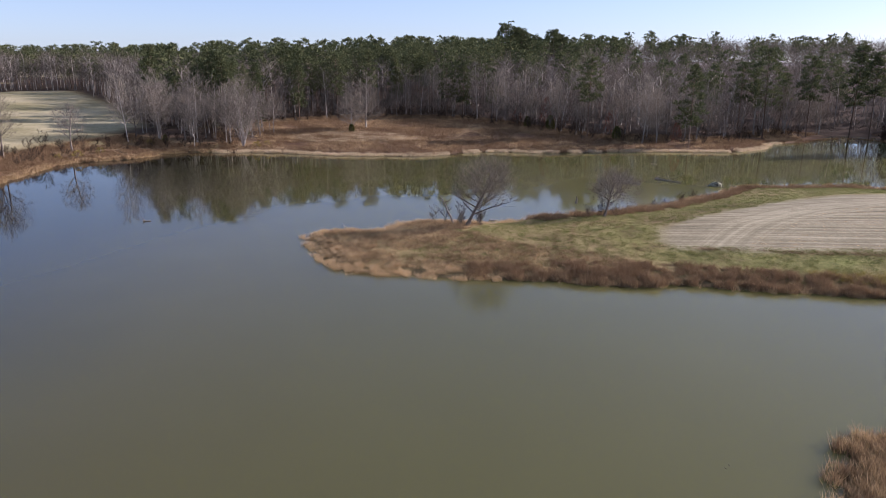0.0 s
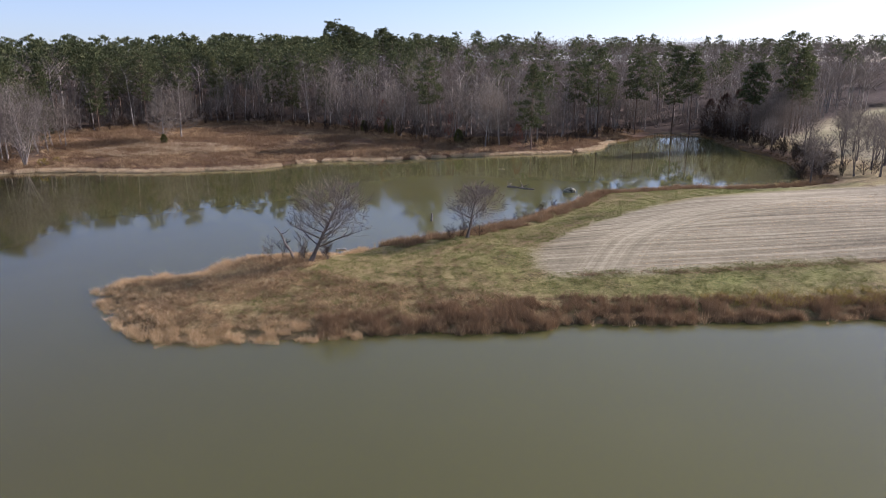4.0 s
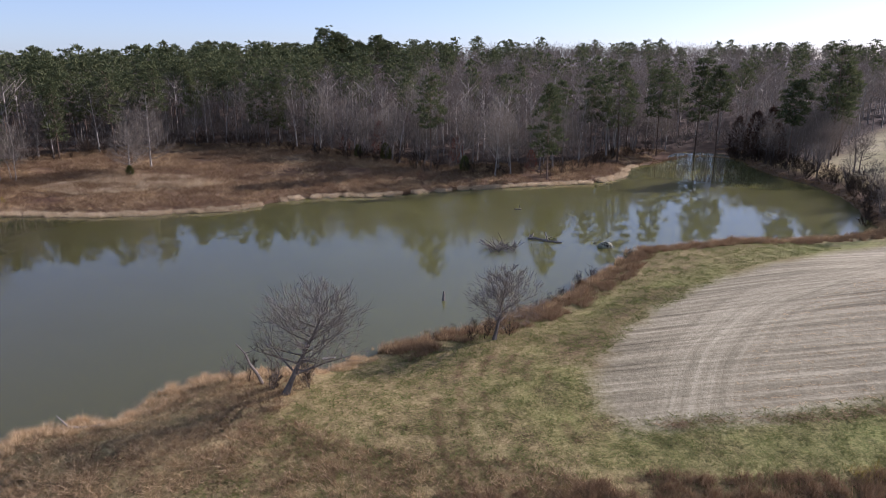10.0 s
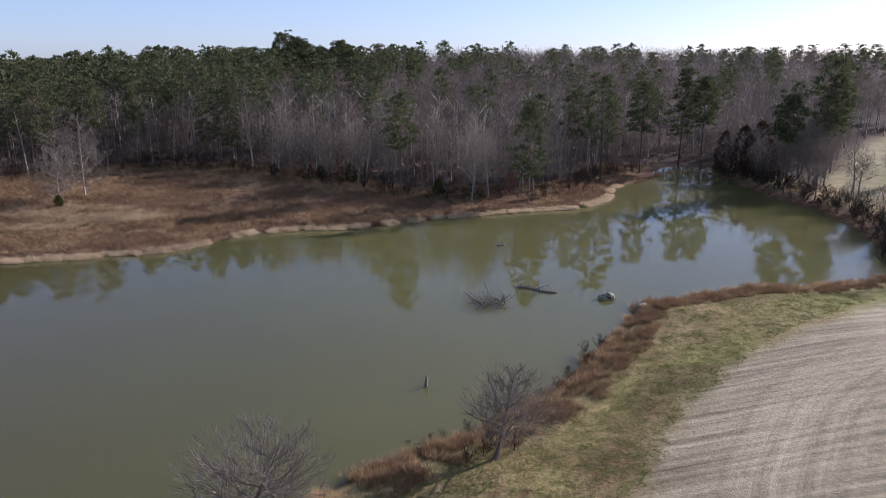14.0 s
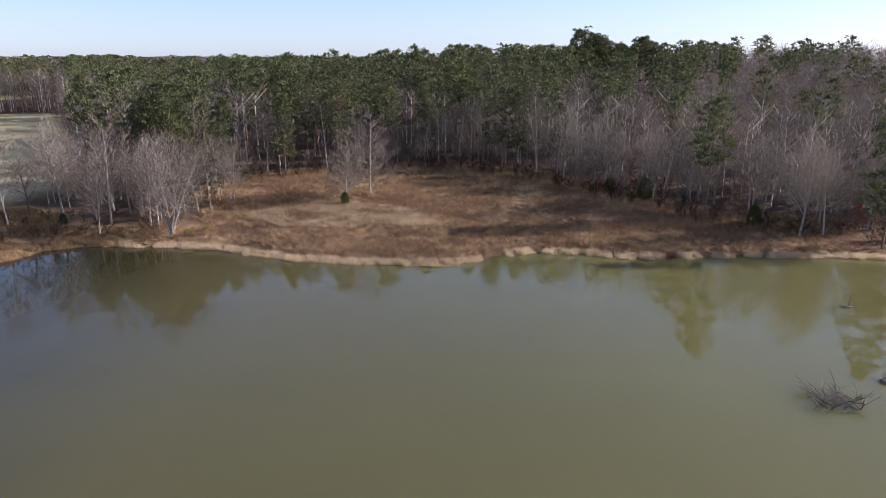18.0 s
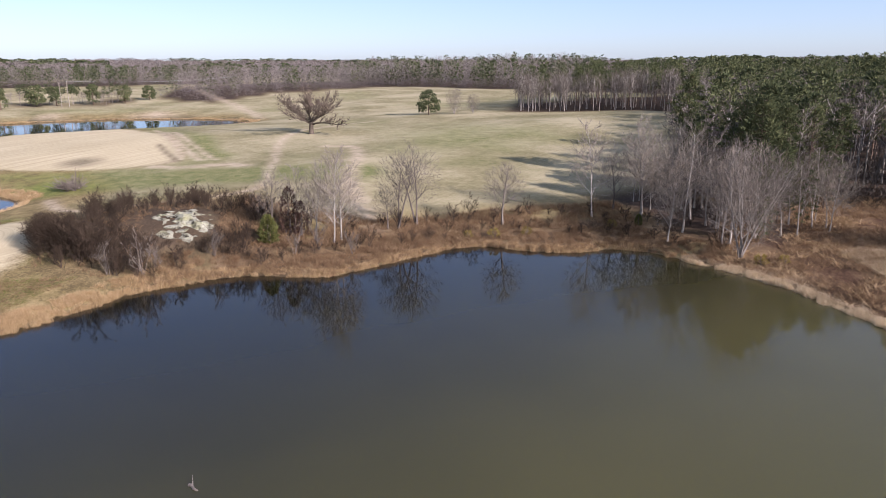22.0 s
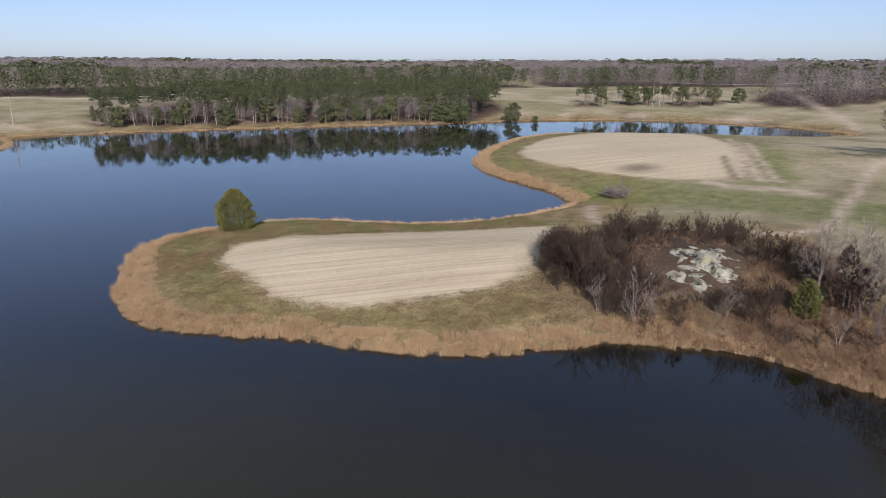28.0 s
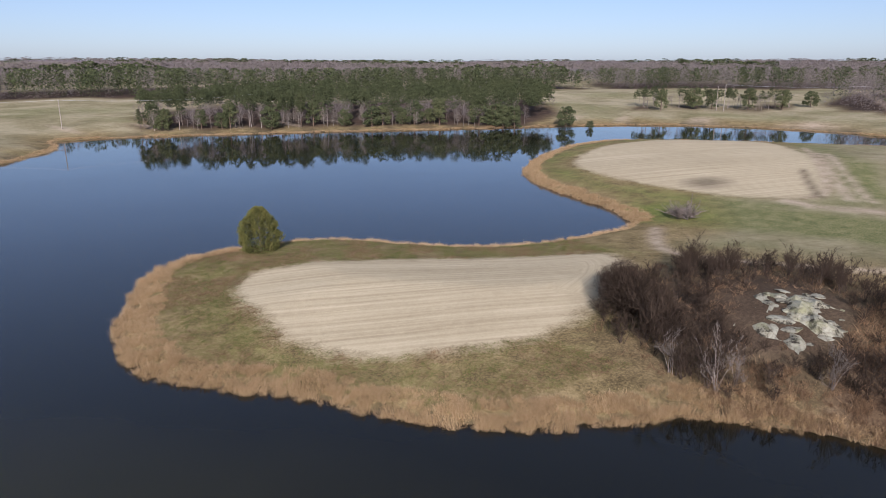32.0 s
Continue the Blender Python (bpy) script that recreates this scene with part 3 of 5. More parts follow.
    for key, v in (("row", row), ("run", run), ("lane", head), ("headland", headland), ("field", field), ("woods", woods), ("canopy", canopy), ("marsh", marsh), ("pasture", pasture), ("green", green), ("silt", silt), ("track", track), ("scar", scar), ("pale", np.clip((-40 - XX) / 10, 0, 1))):
        me.attributes.new(key, "FLOAT", "POINT").data.foreach_set("value", v.ravel().astype(np.float32))
    me.materials.append(M_GROUND)
    return tagged(new("ground", me), "winter grassland, stubble fields and brown marsh round a lake", "ground", kind="structure")


build_ground()


def build_water():
    bm = bmesh.new()
    xs, ys = (-420, -300, -200, -100, 0, 110), (-260, -120, 0, 100, 230)
    v = [[bm.verts.new((x, y, 0)) for x in xs] for y in ys]
    for j in range(len(ys) - 1):
        for i in range(len(xs) - 1):
            bm.faces.new((v[j][i], v[j][i + 1], v[j + 1][i + 1], v[j + 1][i]))
    me = bpy.data.meshes.new("water")
    bm.to_mesh(me)
    me.materials.append(M_WATER)
    return tagged(new("water", me), "still murky olive lake water mirroring sky and trees", "lake", kind="structure")


build_water()

# ---- mesh helpers ----
class Soup:
    """Vertices and faces gathered for one mesh."""

    def __init__(self):
        self.v, self.f = [], []

    def tube(self, pts, radii, sides=4):
        base = len(self.v)
        for k, (p, r) in enumerate(zip(pts, radii)):
            d = (pts[min(k + 1, len(pts) - 1)] - pts[max(k - 1, 0)]).normalized()
            a = d.orthogonal().normalized()
            b = d.cross(a)
            for s in range(sides):
                w = 2 * math.pi * s / sides
                self.v.append(p + (a * math.cos(w) + b * math.sin(w)) * r)
        for k in range(len(pts) - 1):
            for s in range(sides):
                i, j = base + k * sides + s, base + k * sides + (s + 1) % sides
                self.f.append((i, j, j + sides, i + sides))
        self.f.append(tuple(range(base + (len(pts) - 1) * sides, base + len(pts) * sides)))

    def blade(self, p, q, w):
        """One thin tapering twig, needle bunch or grass blade."""
        i = len(self.v)
        side = (q - p).cross(Vector((random.uniform(-1, 1), random.uniform(-1, 1), random.uniform(-1, 1))))
        side = side.normalized() * w * 0.5 if side.length > 1e-6 else Vector((w * 0.5, 0, 0))
        self.v += [p - side, p + side, q]
        self.f.append((i, i + 1, i + 2))

    def mesh(self, name, mat):
        me = bpy.data.meshes.new(name)
        me.from_pydata([tuple(c) for c in self.v], [], self.f)
        me.materials.append(mat)
        return me

    def arrays(self):
        """Triangles only, for joining many copies."""
        tri = []
        for f in self.f:
            for k in range(1, len(f) - 1):
                tri.append((f[0], f[k], f[k + 1]))
        return np.array([tuple(c) for c in self.v], float), np.array(tri, np.int64)


def rnd(a, b):
    return random.uniform(a, b)


def aim(az, el):
    return Vector((math.cos(az) * math.cos(el), math.sin(az) * math.cos(el), math.sin(el)))


def bent(p, d, length, n, wob, lift=0.0):
    """A crooked limb from p along d."""
    pts = [p.copy()]
    d = d.copy()
    for _ in range(n):
        d = (d + Vector((rnd(-wob, wob), rnd(-wob, wob), rnd(-wob, wob) + lift))).normalized()
        pts.append(pts[-1] + d * (length / n))
    return pts


def bare_tree(seed, h, r0=0.16, first=0.3, reach=0.33, el=0.75, limbs=12, subs=5, twigs=6, tw=0.045, lean=(0, 0), forks=1, sides=5, taper=0.75):
    """A leafless tree: a trunk with limbs, and its fine branches."""
    random.seed(seed)
    wood, fine = Soup(), Soup()
    stems = []
    for k in range(forks):
        d = Vector((lean[0] + (rnd(-0.35, 0.35) if k else 0), lean[1] + (rnd(-0.35, 0.35) if k else 0), 1)).normalized()
        hh = h * (1 if k == 0 else rnd(0.65, 0.95))
        pts = bent(Vector((rnd(-0.2, 0.2) * (k > 0), rnd(-0.2, 0.2) * (k > 0), -0.15)), d, hh, 8, 0.07)
        rad = [r0 * (1 - 0.93 * (i / 8) ** 0.85) * (1.35 if i == 0 else 1) for i in range(9)]
        wood.tube(pts, rad, sides)
        stems.append((pts, rad, hh))
    for pts, rad, hh in stems:
        n = max(3, limbs // forks)
        for k in range(n):
            t = first + (0.97 - first) * (k + rnd(0, 0.8)) / n
            i = min(int(t * 8), 7)
            p = pts[i].lerp(pts[i + 1], t * 8 - i)
            az = k * 2.4 + rnd(-0.5, 0.5)
            length = reach * h * (1.12 - taper * t) * rnd(0.7, 1.15)
            limb = bent(p, aim(az, el * rnd(0.6, 1.25)), length, 4, 0.16, 0.06)
            r = max(rad[i] * 0.5, 0.02)
            wood.tube(limb[::2], [r, r * 0.6, r * 0.15], 3)
            for s in range(subs):
                u = 0.25 + 0.75 * (s + rnd(0, 1)) / subs
                j = min(int(u * 4), 3)
                q = limb[j].lerp(limb[j + 1], u * 4 - j)
                d = ((limb[j + 1] - limb[j]).normalized() + aim(rnd(0, 6.3), rnd(-0.2, 1.0)) * 0.9).normalized()
                ll = length * rnd(0.3, 0.55)
                sub = bent(q, d, ll, 2, 0.2, 0.08)
                fine.blade(sub[0], sub[1] + (sub[1] - sub[0]) * 0.15, tw * 1.7)
                fine.blade(sub[1], sub[2], tw * 1.2)
                for w in range(twigs):
                    z = rnd(0.1, 1.0)
                    o = sub[0].lerp(sub[1], z * 2) if z < 0.5 else sub[1].lerp(sub[2], z * 2 - 1)
                    e = (d + aim(rnd(0, 6.3), rnd(-0.3, 1.2)) * 1.1).normalized()
                    fine.blade(o, o + e * ll * rnd(0.35, 0.75), tw * rnd(0.6, 1.0))
    return wood, fine


def haze(fine, h, rx, zc, rz, n, ll, w, up=0.35, off=(0, 0)):
    """Fine twigs filling a rounded crown, pointing up and outwards."""
    for _ in range(n):
        u = aim(rnd(0, 6.283), math.asin(rnd(-0.95, 1.0)))
        r = random.random() ** 0.42
        p = Vector((off[0] + u.x * rx * r, off[1] + u.y * rx * r, zc + u.z * rz * r))
        d = (u * 0.7 + Vector((rnd(-1, 1), rnd(-1, 1), rnd(-0.5, 1) + up)) * 0.75).normalized()
        fine.blade(p, p + d * ll * rnd(0.6, 1.3), w * rnd(0.6, 1.2))


def hazy(tree, h, rx, zc, rz, n, ll, w, up=0.35, off=(0, 0)):
    haze(tree[1], h, rx, zc, rz, n, ll, w, up, off)
    return tree


def clump(soup, c, r, n, flat=0.7, leaf=0.62):
    """A rounded spray of foliage: leaves lying roughly on a lumpy ball."""
    for _ in range(n):
        u = aim(rnd(0, 6.3), math.asin(rnd(-0.55, 1.0)))
        p = c + Vector((u.x, u.y, u.z * flat)) * r * rnd(0.7, 1.08)
        nrm = (u + Vector((rnd(-1, 1), rnd(-1, 1), rnd(-1, 1))) * 0.55).normalized()
        a = nrm.orthogonal().normalized()
        a.rotate(Matrix.Rotation(rnd(0, 6.28), 3, nrm))
        b = nrm.cross(a)
        s, i = r * leaf * rnd(0.7, 1.25), len(soup.v)
        soup.v += [p + a * s, p - a * s * 0.45 + b * s * 0.6, p - a * s * 0.45 - b * s * 0.6]
        soup.f.append((i, i + 1, i + 2))


def pine_tree(seed, h, crown=0.5, width=0.17, pads=34, n=30, r0=0.17, top=0.6, size=0.05, limbs=True, fat=1.0):
    """A pine: a straight bare bole and a ragged crown of flat needle pads on limbs."""
    random.seed(seed)
    wood, needles = Soup(), Soup()
    pts = bent(Vector((0, 0, -0.15)), Vector((rnd(-0.03, 0.03), rnd(-0.03, 0.03), 1)), h * 0.97, 7, 0.02)
    wood.tube(pts, [r0 * (1 - 0.85 * i / 7) for i in range(8)], 5)
    for k in range(pads):
        s = ((k + rnd(0, 1)) / pads) ** 0.85
        t = min(1 - crown + crown * s, 0.999)
        i = min(int(t * 7), 6)
        p = pts[i].lerp(pts[i + 1], t * 7 - i)
        wide = width * h * (0.5 + 0.5 * math.sin(min(1, s * 2.4) * 1.57)) * (1 - top * s ** 1.6)
        az, r = k * 2.4 + rnd(-0.5, 0.5), wide * rnd(0.3, 1.0)
        c = p + Vector((math.cos(az) * r, math.sin(az) * r, r * (0.15 + 0.5 * s)))
        if limbs:
            wood.tube([p, p.lerp(c, 0.6) - Vector((0, 0, 0.06 * r)), c], [r0 * 0.24, r0 * 0.15, 0.015], 3)
        pr = size * h * rnd(0.75, 1.3) * (1.15 - 0.4 * s)
        out = Vector((math.cos(az), math.sin(az), 0.5))
        for _ in range(n):
            u = aim(rnd(0, 6.283), rnd(-0.6, 1.5))
            o = c + Vector((u.x, u.y, u.z * 0.5)) * pr * random.random() ** 0.5
            d = (out * 0.35 + u + Vector((rnd(-1, 1), rnd(-1, 1), rnd(-0.2, 1.0))) * 0.5).normalized()
            needles.blade(o - d * pr * 0.15, o + d * pr * rnd(0.35, 0.65), pr * fat * rnd(0.13, 0.25))
    for _ in range(n):
        d = aim(rnd(0, 6.283), rnd(-0.3, 1.4))
        needles.blade(pts[-1] - d * 0.1, pts[-1] + d * size * h * rnd(0.5, 1.0), size * h * fat * 0.3)
    return wood, needles


def part(name, mesh, parent, label=""):
    ob = new(name, mesh)
    ob.parent = parent
    return tagged(ob, label)


def make_tree(name, wood, fine, wood_mat, fine_mat, fine_name, label, category="tree", group=""):
    """A tree as an Empty with its trunk and crown; a pattern to copy, made out of sight of nothing: it is moved to its first place."""
    root = new(name)
    root.empty_display_size = 0.3
    part("trunk", wood.mesh("trunk", wood_mat), root)
    part(fine_name, fine.mesh(fine_name, fine_mat), root)
    return tagged(root, label, category, group)


class Kind:
    """A kind of tree in a few shapes; put() sets one down."""

    def __init__(self, name, shapes, wood_mat, fine_mat, fine_name, label, category="tree", group=""):
        self.shapes, self.args, self.made = shapes, (name, wood_mat, fine_mat, fine_name, label, category, group), {}

    def put(self, x, y, scale=1.0, which=None, turn=None, label="", sink=0.05, tall=1.0):
        k = random.randrange(len(self.shapes)) if which is None else which % len(self.shapes)
        turn = rnd(0, 360) if turn is None else turn
        m = pose(x, y, height(x, y) - sink, 0, 0, turn) @ Matrix.Diagonal((scale, scale, scale * tall, 1))
        if k not in self.made:
            name, wm, fm, fn, lab, cat, grp = self.args
            ob = make_tree(name, *self.shapes[k], wm, fm, fn, lab, cat, grp)
            ob.matrix_basis = m
            self.made[k] = ob
            ob["size"] = 1.0
        else:
            ob = copy_thing(self.made[k], pose(0, 0, 0))
            ob.matrix_basis = m
        if label:
            tagged(ob, label)
        return ob


def joined(name, pieces, mat, label, category="trees"):
    """Many copies of shapes in one mesh: pieces of (verts, tris, x, y, z, turn, sx, sz)."""
    vs, fs, base = [], [], 0
    for v, t, x, y, z, turn, sx, sz in pieces:
        c, s = math.cos(turn) * sx, math.sin(turn) * sx
        w = np.empty_like(v)
        w[:, 0], w[:, 1], w[:, 2] = x + c * v[:, 0] - s * v[:, 1], y + s * v[:, 0] + c * v[:, 1], z + v[:, 2] * sz
        vs.append(w)
        fs.append(t + base)
        base += len(v)
    v, t = np.concatenate(vs), np.concatenate(fs)
    me = bpy.data.meshes.new(name)
    me.vertices.add(len(v))
    me.vertices.foreach_set("co", v.ravel())
    me.loops.add(t.size)
    me.loops.foreach_set("vertex_index", t.ravel().astype(np.int32))
    me.polygons.add(len(t))
    me.polygons.foreach_set("loop_start", np.arange(0, t.size, 3, dtype=np.int32))
    me.update()
    me.materials.append(mat)
    return tagged(new(name, me), label, category, kind="stuff")


# ---- kinds of trees ----
PINES = [pine_tree(10 + k, h, c, w, 58, 42, top=tp, size=0.055) for k, (h, c, w, tp) in enumerate(((18, 0.64, 0.22, 0.62), (20, 0.5, 0.17, 0.7), (16, 0.76, 0.21, 0.85), (19, 0.55, 0.21, 0.5), (17, 0.66, 0.18, 0.75)))]
YOUNG_PINES = [pine_tree(20 + k, h, 0.88, 0.23, 50, 32, 0.12, 0.92, 0.055) for k, h in enumerate((12, 14))]
BARES = [hazy(bare_tree(30 + k, h, 0.19, 0.3, 0.28, 0.9, 12, 4, 5, 0.08), h, h * 0.22, h * 0.66, h * 0.3, 420, 1.2, 0.06) for k, h in enumerate((14, 15.5, 13, 15, 16.5))]
PALES = [hazy(bare_tree(40 + k, h, 0.14, 0.2, 0.38, 0.75, 20, 6, 8, 0.05), h, h * 0.29, h * 0.56, h * 0.37, 1300, 1.05, 0.048) for k, h in enumerate((12, 14, 13))]
SHRUBS = [bare_tree(50 + k, h, 0.035, 0.1, 0.5, 0.8, 20, 4, 9, 0.03, forks=5, sides=3) for k, h in enumerate((3.2, 4.0, 2.6))]
K_PINE = Kind("pine_tree", PINES, M_PINEBARK, M_NEEDLE, "crown", "tall loblolly pine with a bare bole and ragged green crown", "pine", "pines along the wood's edge")
K_YOUNG = Kind("young_pine_tree", YOUNG_PINES, M_PINEBARK, M_NEEDLE, "crown", "young green pine branched nearly to the ground", "pine", "young pines")
K_BARE = Kind("bare_tree", BARES, M_PALE, M_TWIG, "crown", "leafless grey-brown hardwood at the wood's edge", "tree", "bare trees along the wood's edge")
K_PALE = Kind("bare_tree", PALES, M_PALE, M_TWIGPALE, "crown", "leafless pale-barked tree with fine upswept twigs", "tree", "pale bare trees on the shore")
M_SHRUBBARK = bark("bark_dark_shrub", (0.024, 0.017, 0.012), (0.085, 0.062, 0.046))
K_SHRUB = Kind("bare_shrub", SHRUBS, M_SHRUBBARK, M_TWIGDARK, "crown", "leafless many-stemmed grey-brown shrub in brown grass", "shrub", "shrubs along the shore")

# the woods behind: joined
STEM = Soup()
STEM.tube([Vector((0, 0, -0.3)), Vector((0, 0, 12))], [0.2, 0.09], 4)
STEM = STEM.arrays()
PALE_STEM = Soup()
PALE_STEM.tube([Vector((0, 0, -0.3)), Vector((0.2, 0, 6)), Vector((0, 0.2, 12))], [0.17, 0.12, 0.04], 3)
for k in range(5):
    p = Vector((0, 0, 5.5 + 1.3 * k))
    PALE_STEM.tube([p, p + aim(k * 2.4, 0.8) * 3.2], [0.07, 0.02], 3)
PALE_STEM = PALE_STEM.arrays()
# crowns of the close-set woods: pines seen down to their lower limbs, and seen as tops alone
WOOD_PINES = [pine_tree(60 + k, 18, c, 0.185, 26, 26, top=tp, size=0.066, limbs=False, fat=1.5)[1].arrays() for k, (c, tp) in enumerate(((0.5, 0.55), (0.45, 0.45), (0.6, 0.7), (0.52, 0.5)))]
TOP_PINES = [pine_tree(65 + k, 18, 0.42, 0.165, 16, 17, top=0.5, size=0.078, limbs=False, fat=2.0)[1].arrays() for k in range(4)]


def bare_crown(seed, h, rx, n, ll, w, limbs=10):
    """The fine crown of a leafless tree in a close wood: limbs and a rounded mass of twigs."""
    random.seed(seed)
    s = Soup()
    for k in range(limbs):
        p = Vector((0, 0, h * (0.35 + 0.5 * k / limbs)))
        d = aim(k * 2.4, rnd(0.6, 1.2))
        s.blade(p, p + d * rx * rnd(0.9, 1.4), w * 1.8)
    haze(s, h, rx, h * 0.68, h * 0.3, n, ll, w, 0.5)
    return s.arrays()


WOOD_BARES = [bare_crown(70 + k, 14.5, 3.0, 190, 1.25, 0.085, 14) for k in range(4)]
TOP_BARES = [bare_crown(75 + k, 14.5, 3.3, 90, 1.3, 0.13, 5) for k in range(4)]


def far_top(seed, pine):
    """A crown on the horizon: a rounded heap of short sprays."""
    random.seed(seed)
    s = Soup()
    for _ in range(30 if pine else 34):
        u = aim(rnd(0, 6.283), rnd(-0.1, 1.5))
        p = Vector((u.x * 3.4, u.y * 3.4, 10 + u.z * 4.5)) * 1.0
        d = (u + Vector((rnd(-1, 1), rnd(-1, 1), rnd(-0.6, 0.6))) * 0.9).normalized()
        s.blade(p - d * 0.7, p + d * (0.9 if pine else 1.1), rnd(1.3, 2.0) if pine else rnd(0.35, 0.7))
    return s.arrays()


def far_tree(seed, pine):
    """A tree in a distant wood, closed from the ground up."""
    random.seed(seed)
    s = Soup()
    for k in range(80):
        z = 15.5 * (k / 80) ** 0.8
        r = (3.1 if z > 6 or not pine else 2.0) * math.sqrt(max(0.04, 1 - (z / 16) ** 4)) * rnd(0.3, 1.0)
        a = rnd(0, 6.283)
        p = Vector((math.cos(a) * r, math.sin(a) * r, z))
        d = (Vector((math.cos(a) * 0.5, math.sin(a) * 0.5, 0.3)) + Vector((rnd(-1, 1), rnd(-1, 1), rnd(-0.5, 1))) * 0.8).normalized()
        s.blade(p - d * 0.3, p + d * rnd(0.7, 1.2), rnd(0.7, 1.2) if pine and z > 5 else rnd(0.16, 0.34))
    return s.arrays()


FAR_TREES = {True: [far_tree(190 + k, True) for k in range(4)], False: [far_tree(195 + k, False) for k in range(4)]}
FAR_TOPS = {True: [far_top(180 + k, True) for k in range(4)], False: [far_top(185 + k, False) for k in range(4)]}

WOODS_EDGE = NORTH_WOODS[-5:] + NORTH_WOODS[:22]


def edge_depth(x, y):
    return distance(WOODS_EDGE, np.array([x]), np.array([y]), False)[0]


def pine_share(x, y, d):
    """How much of the wood is pine: nearly all behind the marsh's west half, little to the east; fewer at the very edge."""
    west = float(np.clip(0.56 - (x + 50) / 95, 0.1, 0.56)) if x > -118 else 0.3
    if d > 95:
        west = max(west, 0.2 if x < -10 else 0.12)
    return west * (0.35 if d < 10 else 0.7 if d < 20 else 1.0)


random.seed(6)
heap = {"pine_wood": [], "pine_crown": [], "bare_wood": [], "bare_twig": [], "far_pine": [], "far_bare": [], "far_wood": []}
edge_trees = []
np.random.seed(5)
WX, WY = (g.ravel() for g in np.meshgrid(np.arange(-330, 560, 4.8), np.arange(120, 640, 4.8), indexing="ij"))
WX, WY = WX + np.random.uniform(-2.2, 2.2, WX.shape), WY + np.random.uniform(-2.2, 2.2, WX.shape)
in_wood = inside(NORTH_WOODS, WX, WY)
WX, WY = WX[in_wood], WY[in_wood]
for x, y, d in zip(WX.tolist(), WY.tolist(), distance(WOODS_EDGE, WX, WY, False).tolist()):
    if d > 235 or d < 1.0 or (x < -150 and d > 130):
        continue
    if random.random() < (0 if d < 34 else 0.25 if d < 62 else 0.4 if d < 130 else 0.5):
        continue
    gully = 205 < y < 262 and abs(x - 59 - (y - 208) * 0.3) < 8       # the creek's open gully at the head of the cove
    if gully and random.random() < 0.6:
        continue
    kind = "pine" if random.random() < pine_share(x, y, d) * (not gully) else "bare"
    s = rnd(0.76, 1.04) * (1 if x < 0 else 0.9) if kind == "pine" else rnd(0.85, 1.15)
    if d < 9.5 and -110 < x < 95 and y < 235:
        edge_trees.append((x, y, kind, s))
        continue
    z, turn = height(x, y) - 0.1, rnd(0, 6.28)
    near = d < 55 and x < 130
    if kind == "pine":
        heap["pine_crown"].append((*random.choice(WOOD_PINES if near else TOP_PINES), x, y, z, turn, s * (1.05 if near else 1.2), s))
        if d > 50:
            heap["bare_twig"].append((*random.choice(TOP_BARES), x + rnd(-2, 2), y + rnd(-2, 2), z, turn, s * 1.1, s * rnd(0.7, 0.9)))
        if near:
            heap["pine_wood"].append((*STEM, x, y, z, turn, s, s))
    else:
        heap["bare_twig"].append((*random.choice(WOOD_BARES if near else TOP_BARES), x, y, z, turn, s * (1.0 if near else 1.15), s))
        if near and d < 40:
            heap["bare_wood"].append((*PALE_STEM, x, y, z, turn, s, s))
    if x < -118 and d < 22:
        heap["bare_twig"].append((*random.choice(WOOD_BARES), x + rnd(-2, 2), y + rnd(-2, 2), z, turn, s * 0.9, s * rnd(0.5, 0.9)))
for x, y, kind, s in edge_trees:
    if kind == "pine":
        K_PINE.put(x, y, s * rnd(0.85, 1.0))
    elif random.random() < 0.75:
        K_BARE.put(x, y, s * rnd(0.7, 0.95))
    else:
        K_PALE.put(x, y, s * 0.9)

# far woods across the fields and on the horizon
random.seed(8)
for index, (ring, gap, share) in enumerate(FAR_WOODS):
    r = np.array(ring)
    for gx in np.arange(r[:, 0].min(), r[:, 0].max(), gap):
        for gy in np.arange(r[:, 1].min(), r[:, 1].max(), gap):
            x, y = gx + rnd(-0.5, 0.5) * gap, gy + rnd(-0.5, 0.5) * gap
            if inside(ring, np.array([x]), np.array([y]))[0] and height(x, y) > 0.8:
                front = index == 0 and distance(ring[:4], np.array([x]), np.array([y]), False)[0] < 14
                pine = random.random() < (0.55 if front else share)
                arr = random.choice(((WOOD_PINES if front else TOP_PINES) if pine else WOOD_BARES) if index < 2 else FAR_TREES[pine])
                s = (rnd(0.56, 0.74), rnd(0.4, 0.58), rnd(0.8, 1.0), rnd(0.8, 1.0), rnd(0.75, 1.0), rnd(0.95, 1.2))[index]
                heap["far_pine" if pine else "far_bare"].append((*arr, x, y, height(x, y), rnd(0, 6.28), s * (1.15 if index < 2 else 1.3), s))
                if front or index == 1:
                    heap["far_wood"].append((*(STEM if pine else PALE_STEM), x, y, height(x, y), 0, s, s))
                if front:
                    heap["far_bare"].append((*random.choice(WOOD_BARES), x + 2, y + 2, height(x, y), rnd(0, 6.28), s * 0.9, s * rnd(0.6, 0.85)))
random.seed(9)
